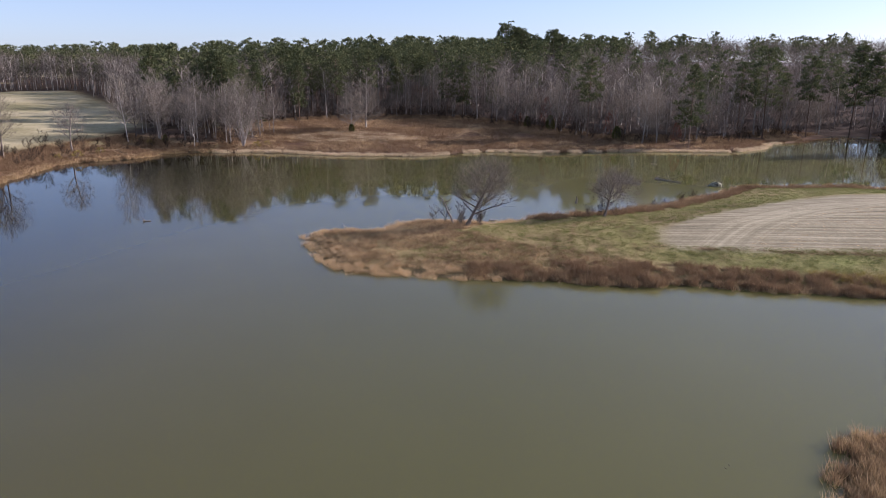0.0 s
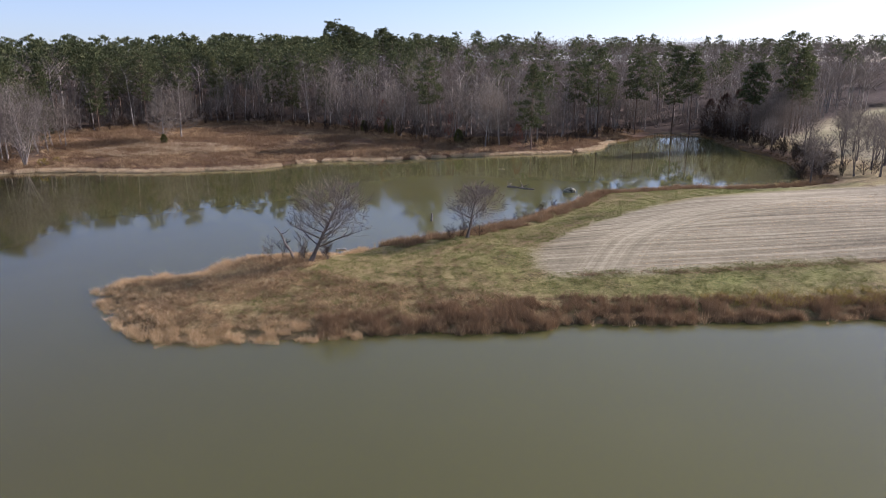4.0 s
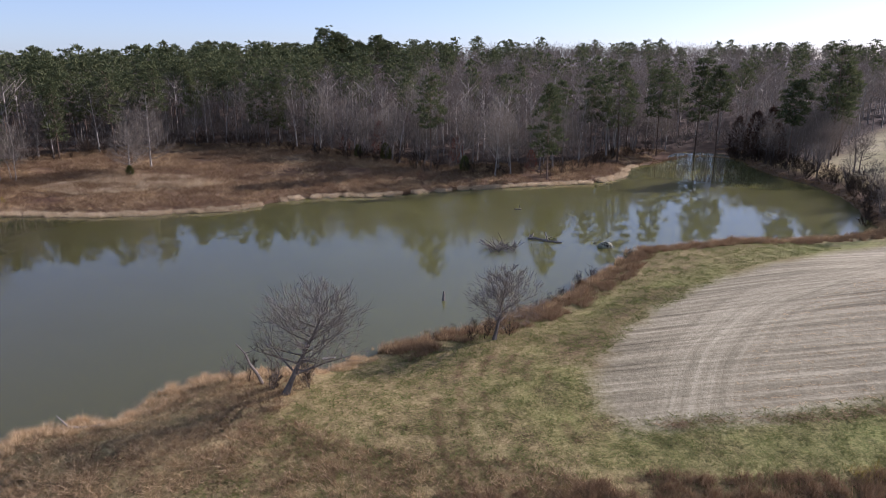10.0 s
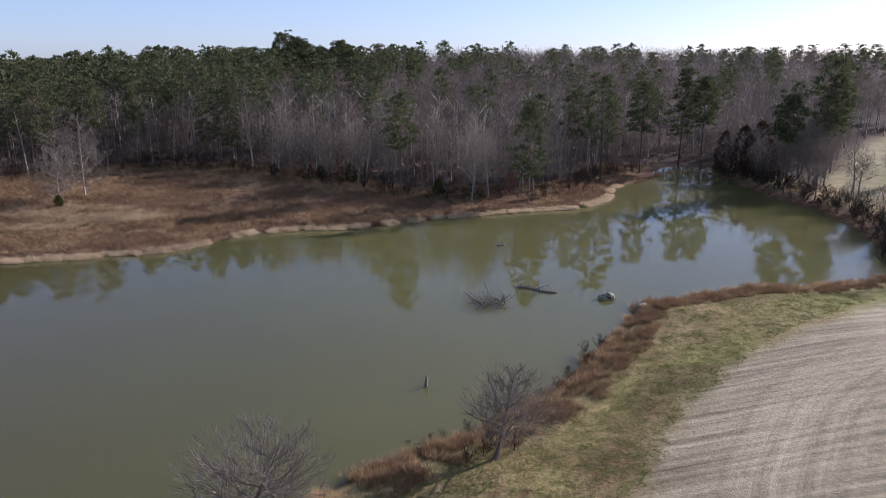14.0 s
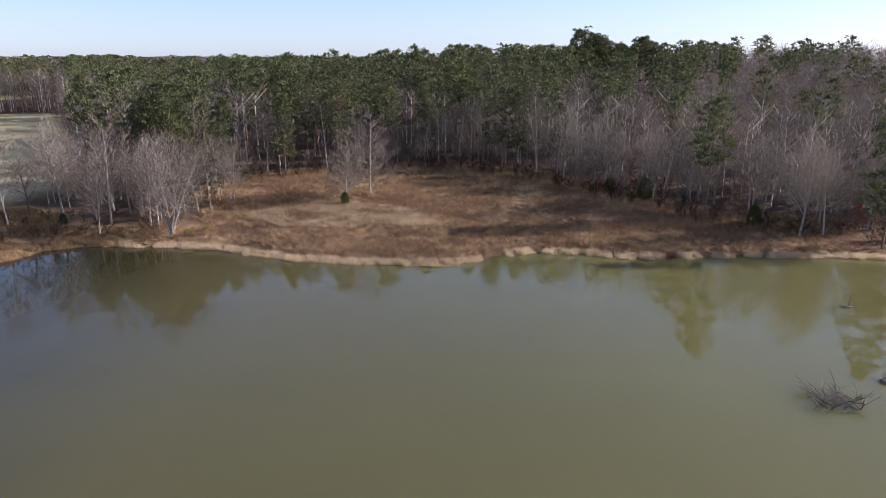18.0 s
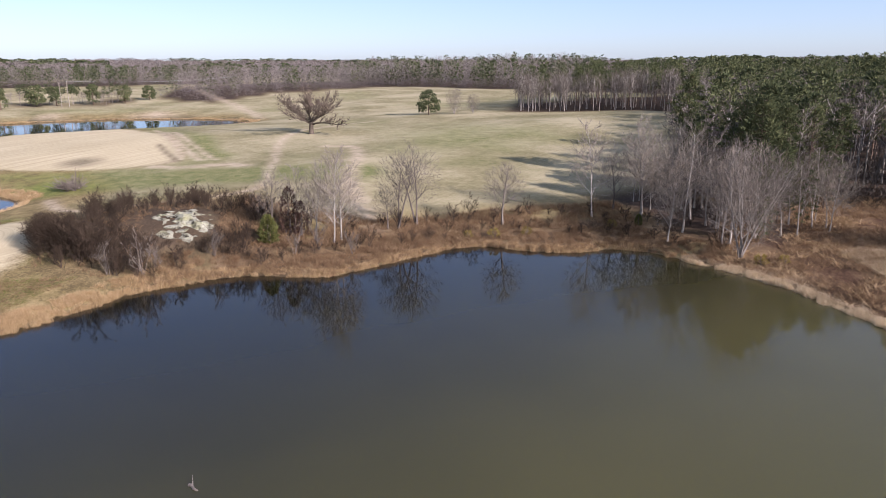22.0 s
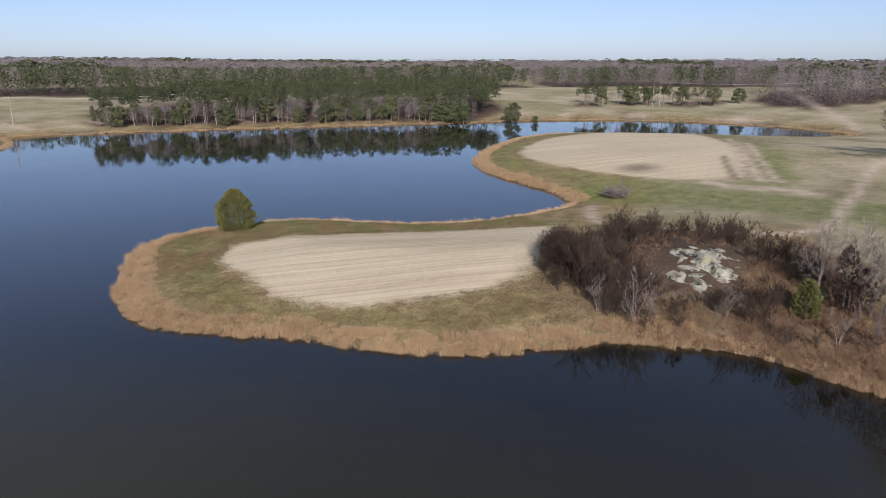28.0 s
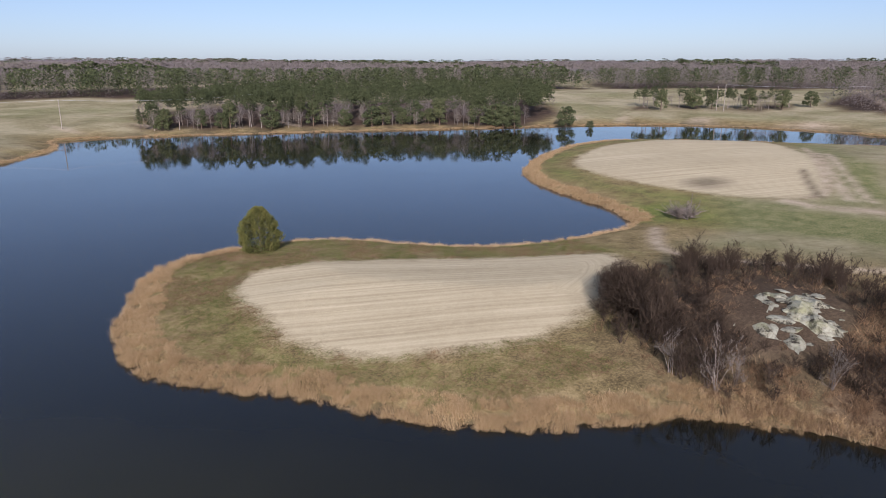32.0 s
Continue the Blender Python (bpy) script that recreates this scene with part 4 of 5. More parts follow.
for _ in range(11000):
    a, r = rnd(1.95, 4.4), 640 * (4.6 ** (random.random() ** 1.15))
    x, y = -60 + r * math.cos(a), 40 + r * math.sin(a)
    if (1.5 + 2.2 * math.sin(x * 0.0041 + 0.6) * math.sin(y * 0.0047 + 1.1)) < 0.4:
        continue
    pine = noise.noise(Vector((x * 0.004, y * 0.004, 9.1))) > 0.26
    s = rnd(0.8, 1.1)
    heap["far_pine" if pine else "far_bare"].append((*random.choice(FAR_TOPS[pine]), x, y, height(x, y) - 8, rnd(0, 6.28), s * (1.3 + r / 1300), s * (1.15 if pine else 1.0)))
brush = []
random.seed(12)
BRUSH = [bare_tree(56 + k, 3.4, 0.05, 0.15, 0.5, 0.8, 14, 3, 7, 0.06, forks=4, sides=3)[1].arrays() for k in range(3)]
random.seed(13)
for _ in range(3400):
    x, y = rnd(-110, 95), rnd(135, 235)
    if inside(NORTH_WOODS, np.array([x]), np.array([y]))[0] and edge_depth(x, y) < 22 and len(brush) < 380:
        s = rnd(0.9, 2.1)
        brush.append((*random.choice(BRUSH), x, y, height(x, y), rnd(0, 6.28), s, s))
joined("underbrush", brush, M_TWIG, "grey leafless underbrush along the wood's edge", "brush")
joined("pine_trunks", heap["pine_wood"], M_PINEBARK, "straight brown pine trunks standing close in the woods")
joined("pine_crowns", heap["pine_crown"], M_NEEDLE, "dense dark green pine crowns of the woods")
joined("bare_trunks", heap["bare_wood"], M_GREYBARK, "grey trunks and limbs of the leafless woods")
joined("bare_twigs", heap["bare_twig"], M_TWIG, "fine grey-brown winter twigs of the leafless woods")
joined("distant_trunks", heap["far_wood"], M_BARK, "grey trunks standing in distant woods")
joined("distant_pines", heap["far_pine"], M_NEEDLE, "distant dark green pine woods beyond the fields")
joined("distant_bare_woods", heap["far_bare"], M_TWIGFAR, "distant leafless grey-brown woods to the horizon")

# ---- trees that stand by themselves ----
random.seed(11)


def at_height(kind, x, y, h, which=0, turn=None, label="", wide=1.0):
    pts = kind.shapes[which % len(kind.shapes)][0].v
    s = h / max(p.z for p in pts)
    return kind.put(x, y, s * wide, which, turn, label, tall=1 / wide)


for x, y, h, k in ((18.8, 168.3, 17.5, 2), (35.6, 191.8, 21.5, 0), (47, 206, 20.5, 3), (59, 217.5, 23, 4), (62.5, 212, 21.5, 1), (80.5, 191.6, 23.5, 0),
                   (-41, 193, 15, 2), (84, 196, 20, 1), (30, 196, 18, 3), (-72, 178, 17, 0), (-66, 186, 18, 3), (-78, 168, 15, 2)):
    at_height(K_PINE, x, y, h, k)
K_BROAD = Kind("pine_tree", [pine_tree(17 + k, 24, 0.48, 0.2, 76, 54, 0.25, 0.35, 0.055) for k in range(2)], M_PINEBARK, M_NEEDLE, "crown", "broad-crowned old pine standing above the woods", "pine", "old pines")
for x, y, h, k in ((69, 185, 18.5, 0), (-57, 303, 24.5, 0), (-51, 306, 21.5, 3), (-46, 304, 19.5, 2), (-38, 306, 20.5, 3), (-33, 303, 18.5, 0), (-54, 310, 22, 1), (-22, 300, 17, 2), (-10, 298, 16.5, 3)):
    at_height(K_BROAD, x, y, h, k)
at_height(K_YOUNG, -83.2, 157, 11.5, 0)
at_height(K_YOUNG, -84.8, 152, 7, 1)
at_height(K_YOUNG, -88, 160, 10, 1)
for x, y, h, k in ((-78, 141, 9, 0), (-80, 146, 11, 1), (-76.5, 147, 8, 0), (-86, 144, 10, 1), (-74.5, 139, 6, 1)):
    at_height(K_YOUNG, x, y, h, k)
random.seed(16)
for _ in range(34):
    x, y = rnd(-102, -73), rnd(133, 152)
    if height(x, y) > 0.5:
        (K_BARE if random.random() < 0.75 else K_PALE).put(x, y, rnd(0.5, 0.85))
for _ in range(12):
    K_PINE.put(rnd(-100, -84), rnd(144, 156), rnd(0.65, 0.9))
PAIR = Kind("bare_tree", [hazy(bare_tree(91, 13.5, 0.19, 0.12, 0.36, 0.3, 32, 8, 9, 0.05), 13.5, 3.4, 5.6, 4.6, 1300, 0.9, 0.05), hazy(bare_tree(92, 11.3, 0.17, 0.12, 0.36, 0.35, 30, 8, 9, 0.05), 11.3, 3.0, 5.0, 4.0, 1100, 0.9, 0.05)], M_PALE, M_TWIGPALE, "crown",
            "leafless cone-shaped tree standing alone in brown marsh grass", "tree", "pair of trees in the marsh")
PAIR.put(-56.2, 162.6, 1, 0)
PAIR.put(-57.4, 157, 1, 1)
for x, y, h, k in ((-94, 124.7, 14.2, 1), (-92.6, 132.4, 14.5, 0), (-91.6, 131.6, 13, 2), (-90.4, 85.3, 12.8, 1), (-91.6, 86.4, 11.5, 2), (-93.4, 83.3, 9.9, 0), (-82.6, 132.7, 15.5, 2),
                   (-80.4, 128.9, 9.6, 0), (-76, 134, 13, 1), (-5.6, 180.5, 19, 1), (-44, 193, 13, 0), (-30, 188, 14, 2), (9, 169, 14.5, 0), (12, 171, 13, 1)):
    at_height(K_PALE, x, y, h, k)
FIELDTREE = Kind("bare_tree", [hazy(bare_tree(95, 9, 0.2, 0.28, 0.38, 0.75, 14, 6, 8, 0.04), 9, 3.2, 5.8, 3.3, 1000, 0.9, 0.045), hazy(bare_tree(96, 12, 0.2, 0.28, 0.38, 0.75, 16, 5, 8, 0.04, forks=2), 12, 3.8, 7.6, 4.4, 1200, 1.0, 0.047)], M_BARK, M_TWIG, "crown",
                 "leafless spreading grey tree beside the shore", "tree", "bare trees along the field's shore")
for x, y, h, k in ((-94.3, 110.4, 9.2, 0), (-96, 95.2, 11.4, 1), (-97.3, 98.2, 12.2, 1), (-96.1, 93.6, 6, 0), (-96.4, 129.6, 8.5, 0), (-86, 133, 9.3, 0), (-95.2, 77.7, 8.6, 1),
                   (85.2, 173.8, 10.5, 0), (74, 182, 10, 1), (59.5, 127, 7.5, 0), (78, 176, 9, 0), (68, 190, 10.5, 1), (72, 132, 8, 0), (80, 150, 9, 1), (-20, 184, 11, 1)):
    at_height(FIELDTREE, x, y, h, k)
random.seed(14)
for _ in range(22):
    x, y = rnd(66, 84), rnd(186, 216)
    if height(x, y) > 0.6:
        (K_BARE if random.random() < 0.7 else FIELDTREE).put(x, y, rnd(0.6, 0.95))
random.seed(15)
for _ in range(16):
    at_height(FIELDTREE, rnd(72, 92), rnd(148, 186), rnd(5.5, 9.5), random.randrange(2))
for x, y, h, k in ((66.5, 207, 9, 1), (70, 200, 10.5, 0), (68, 194, 8.5, 1), (71, 187, 9.5, 0), (73, 180, 8.5, 1), (70, 173, 7, 0), (71, 163, 6, 1), (69.5, 152, 6.5, 0), (66, 142, 6.5, 1), (64.5, 135, 7, 0),
                   (69, 134, 7.5, 1), (74, 139, 8, 0), (78, 143, 9, 1), (73, 147, 7, 1), (76, 186, 11, 0), (78.5, 190, 12, 1), (76, 193, 11.5, 1), (80, 195, 12, 0), (75, 199, 11, 1), (84, 198, 12, 1)):
    at_height(FIELDTREE, x, y, h, k)
CLUMP = Kind("bare_tree", [hazy(bare_tree(97, 15.5, 0.14, 0.12, 0.28, 0.9, 40, 5, 8, 0.04, forks=5), 15.5, 5.0, 7.6, 6.8, 3200, 1.1, 0.05)], M_GREYBARK, M_TWIG, "crown", "dense leafless clump of young stems at the water's edge", "tree")
CLUMP.put(-71, 133, 1.0, 0)
CLUMP.put(-76, 139, 0.85, 0)
CLUMP.put(-263.5, 154.5, 0.7, 0, label="dense leafless tree beside a field pine")
CLUMP.put(-260, 161, 0.55, 0, label="dense leafless tree beside a field pine")
LEAN = hazy(bare_tree(101, 8.0, 0.24, 0.2, 0.55, 0.42, 28, 9, 10, 0.032, lean=(0.34, 0.08)), 8, 3.7, 5.2, 2.7, 2400, 0.7, 0.03, 0.3, (1.9, 0.4))
K_LEAN = Kind("leaning_tree", [LEAN], M_BARK, M_TWIG, "crown", "leafless willow leaning over brown grass on the spit")
K_LEAN.put(-3.5, 77.3, 0.95, 0, 0)
SMALL = hazy(bare_tree(103, 5.8, 0.18, 0.25, 0.5, 0.45, 22, 9, 10, 0.034, lean=(0.25, 0.0)), 6, 3.0, 3.4, 2.2, 2000, 0.6, 0.032, 0.2, (1.0, 0))
K_SMALL = Kind("leaning_tree", [SMALL], M_BARK, M_TWIG, "crown", "small crooked leafless tree on the spit's far bank")
K_SMALL.put(9.9, 88.0, 1.02, 0, 20)


def oak_tree(seed, h, spread):
    """An old field oak: a short stout bole, heavy limbs reaching far out and a broad low crown of twigs."""
    random.seed(seed)
    wood, fine = Soup(), Soup()
    bole = [Vector((0, 0, -0.2)), Vector((0.05, 0, 1.2)), Vector((0.1, 0.05, 2.6)), Vector((0.1, 0.1, 4.2))]
    wood.tube(bole, [0.85, 0.62, 0.58, 0.42], 8)
    for k in range(13):
        p = bole[2].lerp(bole[3], min(1, k / 9))
        limb = bent(p, aim(k * 2.4, rnd(0.1, 0.42) + 0.035 * k), spread * rnd(0.8, 1.05) * (1 - 0.025 * k), 7, 0.2, 0.02)
        r = 0.3 - 0.012 * k
        wood.tube(limb, [r * (1 - 0.12 * i) for i in range(8)], 5)
        for i in range(2, 8):
            for _ in range(3):
                d = ((limb[i] - limb[i - 1]).normalized() + aim(rnd(0, 6.28), rnd(-0.3, 1.1)) * 1.0).normalized()
                sub = bent(limb[i], d, rnd(1.6, 3.4), 3, 0.25, 0.06)
                wood.tube(sub, [r * 0.36, r * 0.26, r * 0.17, 0.02], 3)
                for _ in range(20):
                    o = sub[random.randrange(1, 4)]
                    e = (d + aim(rnd(0, 6.28), rnd(-0.5, 1.2)) * 1.2).normalized()
                    fine.blade(o, o + e * rnd(0.7, 1.7), rnd(0.09, 0.15))
    return wood, fine


OAK = oak_tree(105, 12, 11.5)
K_OAK = Kind("oak_tree", [OAK], M_OAKBARK, M_OAKTWIG, "crown", "old spreading leafless oak standing alone in the field")
at_height(K_PALE, -95.6, 80.6, 9.0, 2)
K_OAK.put(-201, 93.2, 1.0, 0, 40)


def snag(x, y, pts, r, label):
    """A dead stem with a few stubs."""
    s = Soup()
    line = [Vector(p) for p in pts]
    s.tube(line, [r * (1 - 0.75 * k / (len(line) - 1)) for k in range(len(line))], 6)
    for k in range(1, len(line) - 1):
        d = aim(rnd(0, 6.28), rnd(0.2, 0.9))
        s.tube([line[k], line[k] + d * r * 4, line[k] + d * r * 7 + Vector((0, 0, r * 2))], [r * 0.4, r * 0.25, 0.01], 4)
    ob = new("dead_tree", s.mesh("dead_tree", M_BARK))
    ob.location = (x, y, height(x, y) - 0.1)
    return tagged(ob, label, "dead tree")


snag(-5.6, 79.2, [(0, 0, -0.1), (-0.3, -0.1, 0.8), (-0.75, -0.3, 1.7), (-1.0, -0.4, 2.5), (-1.5, -0.5, 3.2)], 0.13, "dead grey stem leaning beside the leaning willow")
snag(-143.5, 43.8, [(0, 0, 0), (0.1, 0.1, 1.2), (0.0, 0.3, 2.4), (0.15, 0.4, 3.6), (0.1, 0.5, 4.6)], 0.12, "dead upright stem beside a brush pile")


# ---- cedars ----
def cedar(seed, h, w, n):
    """A dense egg-shaped evergreen."""
    random.seed(seed)
    wood, leaf = Soup(), Soup()
    wood.tube([Vector((0, 0, -0.1)), Vector((0, 0, h * 0.5)), Vector((0, 0, h * 0.9))], [0.16, 0.1, 0.02], 6)
    for _ in range(n):
        t = random.random() ** 0.9
        prof = max(0.0, 1 - ((t - 0.28) / 0.74) ** 1.8) ** 0.7 if t > 0.28 else 0.86 + 0.14 * t / 0.28
        az = rnd(0, 6.283)
        lump = 0.88 + 0.36 * noise.noise(Vector((math.cos(az) * 2, math.sin(az) * 2, t * 5 + seed)))
        r = w * 0.5 * prof * lump * rnd(0.72, 1.0)
        c = Vector((math.cos(az) * r, math.sin(az) * r, 0.1 + t * (h - 0.3)))
        out = Vector((math.cos(az), math.sin(az), 0.8)).normalized()
        for _ in range(5):
            d = (out + Vector((rnd(-1, 1), rnd(-1, 1), rnd(-0.6, 1))) * 0.8).normalized()
            leaf.blade(c - d * 0.08, c + d * rnd(0.22, 0.42), rnd(0.1, 0.18))
    return wood, leaf


CEDAR = Kind("cedar_tree", [cedar(3, 6.3, 6.4, 3000)], M_BARK, M_CEDAR, "crown", "dense egg-shaped green cedar standing alone on the point", "cedar")
CEDAR.put(-91.6, 0.6, 1.0, 0)
LITTLE_CEDAR = Kind("cedar_bush", [cedar(7, 3.4, 2.4, 500)], M_BARK, M_CEDAR, "crown", "small green cedar among brown shrubs", "cedar")
for x, y, s in ((-91.5, 77, 1.1), (-56.3, 155, 0.6), (-14, 180, 1.0), (-20, 181, 0.8), (3, 172, 0.9), (-88, 129, 0.5), (-86, 155, 1.4)):
    LITTLE_CEDAR.put(x, y, s)
def round_pine(seed, h, w):
    """A field-grown pine, leafy nearly to the ground."""
    random.seed(seed)
    wood, leaf = Soup(), Soup()
    wood.tube([Vector((0, 0, -0.2)), Vector((0, 0, h * 0.5)), Vector((0, 0, h * 0.9))], [0.25, 0.16, 0.04], 6)
    for k in range(60):
        t = random.random() ** 0.9
        r = w * 0.5 * math.sqrt(max(0.05, 1 - ((t - 0.35) / 0.68) ** 2)) * rnd(0.45, 0.95)
        a = rnd(0, 6.28)
        clump(leaf, Vector((math.cos(a) * r, math.sin(a) * r, h * (0.14 + 0.8 * t))), w * rnd(0.1, 0.17), 40, 0.8, 0.3)
    return wood, leaf


DAM_PINE = Kind("pine_tree", [round_pine(9, 9.5, 9.0), round_pine(10, 10, 7.0)], M_PINEBARK, M_NEEDLE, "crown", "round-headed green pine standing in open field", "pine", "field pines")
for x, y, s, k in ((-300, -50, 0.95, 0), (-297, -38, 0.5, 1), (-267, 145, 1.0, 0), (-403, 16, 1.0, 1), (-421, 26, 0.85, 0), (-372, -33, 1.0, 1), (-388, -22, 1.1, 0),
                   (-392, -14, 1.0, 1), (-396, 2, 1.1, 1)):
    DAM_PINE.put(x, y, s, k)
random.seed(17)
for q in smooth([(-181, -167), (-215, -138), (-262, -95), (-284, -63)], False, 3.6):
    kind = random.random()
    (DAM_PINE if kind < 0.46 else K_PINE if kind < 0.54 else K_BARE if kind < 0.75 else K_PALE).put(q[0] + rnd(-3, 3), q[1] + rnd(-3, 2), rnd(0.42, 0.68) if kind > 0.46 else rnd(0.55, 1.15))
IVY = Kind("vine_clad_tree", [(bare_tree(110, 6.5, 0.15, 0.4, 0.2, 0.9, 6, 3, 4, 0.03)[0], cedar(11, 6.6, 3.0, 420)[1])], M_BARK, M_VINE, "vine_leaves", "dead trunk wrapped in dark brown vine leaves", "tree")
IVY.put(-94.4, 80, 1.0, 0)
IVY.put(-93.6, 81.4, 0.75, 0)
# vine-clad shape reused as stand-in for dark dense bushes at the cove's head
for x, y, k in ((66.5, 209, 1.5), (69, 205, 1.7), (68.5, 200, 1.4), (72, 203, 1.8), (71, 196, 1.3)):
    IVY.put(x, y, k, 0)
RUSTY = Kind("oak_sapling", [(lambda a, b: (a[0], b[1]))(bare_tree(112, 7.5, 0.1, 0.2, 0.3, 0.6, 10, 3, 3, 0.03), cedar(13, 7.4, 4.4, 260))], M_BARK, M_RUST, "leaves", "young oak keeping rust-red winter leaves", "tree", "rust-leaved oaks")
for x, y, s in ((-15.8, 184.8, 1.0), (1, 178, 0.8), (16, 173.5, 0.6), (-24, 186, 0.6)):
    RUSTY.put(x, y, s)

# ---- shrubs ----
random.seed(21)
for _ in range(520):
    x, y = rnd(-114, -82), rnd(48, 78)
    e = ((x + 99) / 16) ** 2 + ((y - 63) / 15) ** 2
    rock = ((x + 97.5) / 6.5) ** 2 + ((y - 66) / 5.5) ** 2
    if e > 1 or rock < 1.0 or random.random() < 0.4 or height(x, y) < 0.7:
        continue
    K_SHRUB.put(x, y, rnd(0.55, 1.1) * (0.55 if rock < 2.0 else 1.0))
at_height(K_SHRUB, -88.5, 55.6, 6.0, 1, None, "large dense leafless shrub above the reeds", 1.25)
at_height(K_SHRUB, -91, 53, 4.5, 0, None, "", 1.3)
DENSE = Kind("dense_shrub", [hazy(bare_tree(121, 4.6, 0.05, 0.08, 0.5, 0.8, 26, 5, 10, 0.026, forks=6, sides=3), 4.6, 2.7, 2.5, 2.3, 3200, 0.6, 0.04)], M_SHRUBBARK, M_TWIGDARK, "crown", "dense dark olive-brown shrub at the thicket's edge", "shrub")
for x, y, k in ((-91.5, 52.6, 1.05), (-94, 50.6, 0.9), (-89, 57, 0.8), (-97, 50, 0.75)):
    DENSE.put(x, y, k, 0)
PALESHRUB = Kind("pale_shrub", [bare_tree(115, 4.2, 0.035, 0.1, 0.42, 0.75, 21, 5, 9, 0.026, forks=6, sides=3), bare_tree(116, 5.6, 0.035, 0.12, 0.25, 1.0, 24, 5, 9, 0.026, forks=5, sides=3)], M_BARK, M_TWIG, "crown",
                 "pale grey leafless shrub with many thin stems", "shrub", "pale shrubs above the reeds")
for x, y, h, k in ((-84.3, 58.9, 4.2, 0), (-83.6, 62.6, 5.8, 1), (-84.5, 64, 4.8, 1), (-87.7, 70.3, 4.2, 0), (-86, 87, 5, 1), (-88, 83, 6, 1), (-87, 80, 5, 1), (-8, 79.6, 2.2, 0), (-4.6, 78.2, 3.0, 0), (-2.4, 78.8, 2.4, 1)):
    at_height(PALESHRUB, x, y, h, k)
for line, gap, s0, s1 in (([(-86, 74), (-87, 84), (-90, 94), (-93, 105), (-90, 114), (-87, 122), (-80, 130), (-73, 133)], 1.6, 0.4, 0.8), ([(-98, 82), (-96, 92), (-98, 104), (-96, 116), (-92, 126), (-86, 136), (-80, 142)], 2.2, 0.5, 1.1)):
    for q in smooth(line, False, gap):
        K_SHRUB.put(q[0] + rnd(-1.6, 1.6), q[1] + rnd(-1.2, 1.2), rnd(s0, s1))
SHRUB_ARR = [(w.arrays(), f.arrays()) for w, f in SHRUBS]
for name, lines in (("the wood's edge", (([(-100, 140), (-88, 150), (-83, 160), (-66, 182), (-45, 189), (-17, 176), (5, 169), (26, 176), (32, 190), (44, 206)], 2.2, 0.6, 1.3),)),
                    ("the cove's bank", (([(66, 209), (67.5, 192), (69, 176), (70, 166), (69, 154), (66, 143), (62, 134)], 1.1, 0.5, 1.15), ([(69, 208), (71, 192), (73, 178), (72, 160), (70, 146), (67, 136), (80, 134)], 1.6, 0.6, 1.2)))):
    stems, twigs = [], []
    for line, gap, s0, s1 in lines:
        for q in smooth(line, False, gap):
            (w, f), x, y, k, turn = random.choice(SHRUB_ARR), q[0] + rnd(-1.6, 1.6), q[1] + rnd(-1.2, 1.2), rnd(s0, s1), rnd(0, 6.28)
            stems.append((*w, x, y, height(x, y) - 0.05, turn, k, k))
            twigs.append((*f, x, y, height(x, y) - 0.05, turn, k, k))
    joined("shrub_stems", stems, M_SHRUBBARK, "dark stems of the leafless shrubs along " + name, "shrubs")
    joined("shrub_twigs", twigs, M_TWIGDARK, "dark brown winter twigs of the shrubs along " + name, "shrubs")
for k in range(16):
    q = smooth([(4, 91.5), (12, 97.5), (19, 107), (24, 114)], False, 1.6)[k % 15]
    K_SHRUB.put(q[0] + rnd(0, 1.2), q[1] - rnd(0, 1.2), rnd(0.25, 0.45))
for x, y in ((-4.4, 78.6), (-2.2, 78.4), (-6.8, 79.6), (-3, 79.8), (9.2, 88.4), (11.2, 89), (10, 89.6), (8.2, 87.6)):
    K_SHRUB.put(x, y, rnd(0.45, 0.65))
YELLOW = Kind("yellow_shrub", [(bare_tree(118, 1.8, 0.04, 0.1, 0.5, 0.7, 10, 3, 3, 0.02, forks=5, sides=3)[0], cedar(15, 1.6, 2.2, 45)[1])], M_BARK, M_LEAFFALL, "leaves", "low shrub with yellowed leaves on the bank", "shrub", "yellowed shrubs")
for x, y, s in ((-90, 107.5, 0.9), (-91, 104, 0.7), (-89, 112, 0.8), (-68, 133.5, 0.9), (-67, 136, 0.7), (-88.5, 125, 0.8)):
    YELLOW.put(x, y, s)


# ---- reeds and grasses ----
def clump_shapes(seed, n, h, spread, w, count=5):
    out = []
    for k in range(count):
        random.seed(seed + k)
        s = Soup()
        for _ in range(n):
            a, r = rnd(0, 6.28), spread * math.sqrt(random.random())
            p = Vector((math.cos(a) * r, math.sin(a) * r, -0.05))
            d = Vector((rnd(-0.6, 0.6), rnd(-0.6, 0.6), 1)).normalized()
            s.blade(p, p + d * h * rnd(0.4, 1.1), w * rnd(0.7, 1.3))
        out.append(s.arrays())
    return out


TALL, SHORT, TUFTS = clump_shapes(200, 40, 1.0, 0.42, 0.034), clump_shapes(210, 26, 1.0, 0.45, 0.05), clump_shapes(220, 14, 1.0, 0.28, 0.032)
seg = np.roll(SHORE, -1, 0) - SHORE
INTO = np.stack([-seg[:, 1], seg[:, 0]], 1) / np.maximum(np.hypot(seg[:, 0], seg[:, 1]), 1e-6)[:, None]
probe = SHORE + INTO * 0.8
INTO[inside(SHORE, probe[:, 0], probe[:, 1])] *= -1


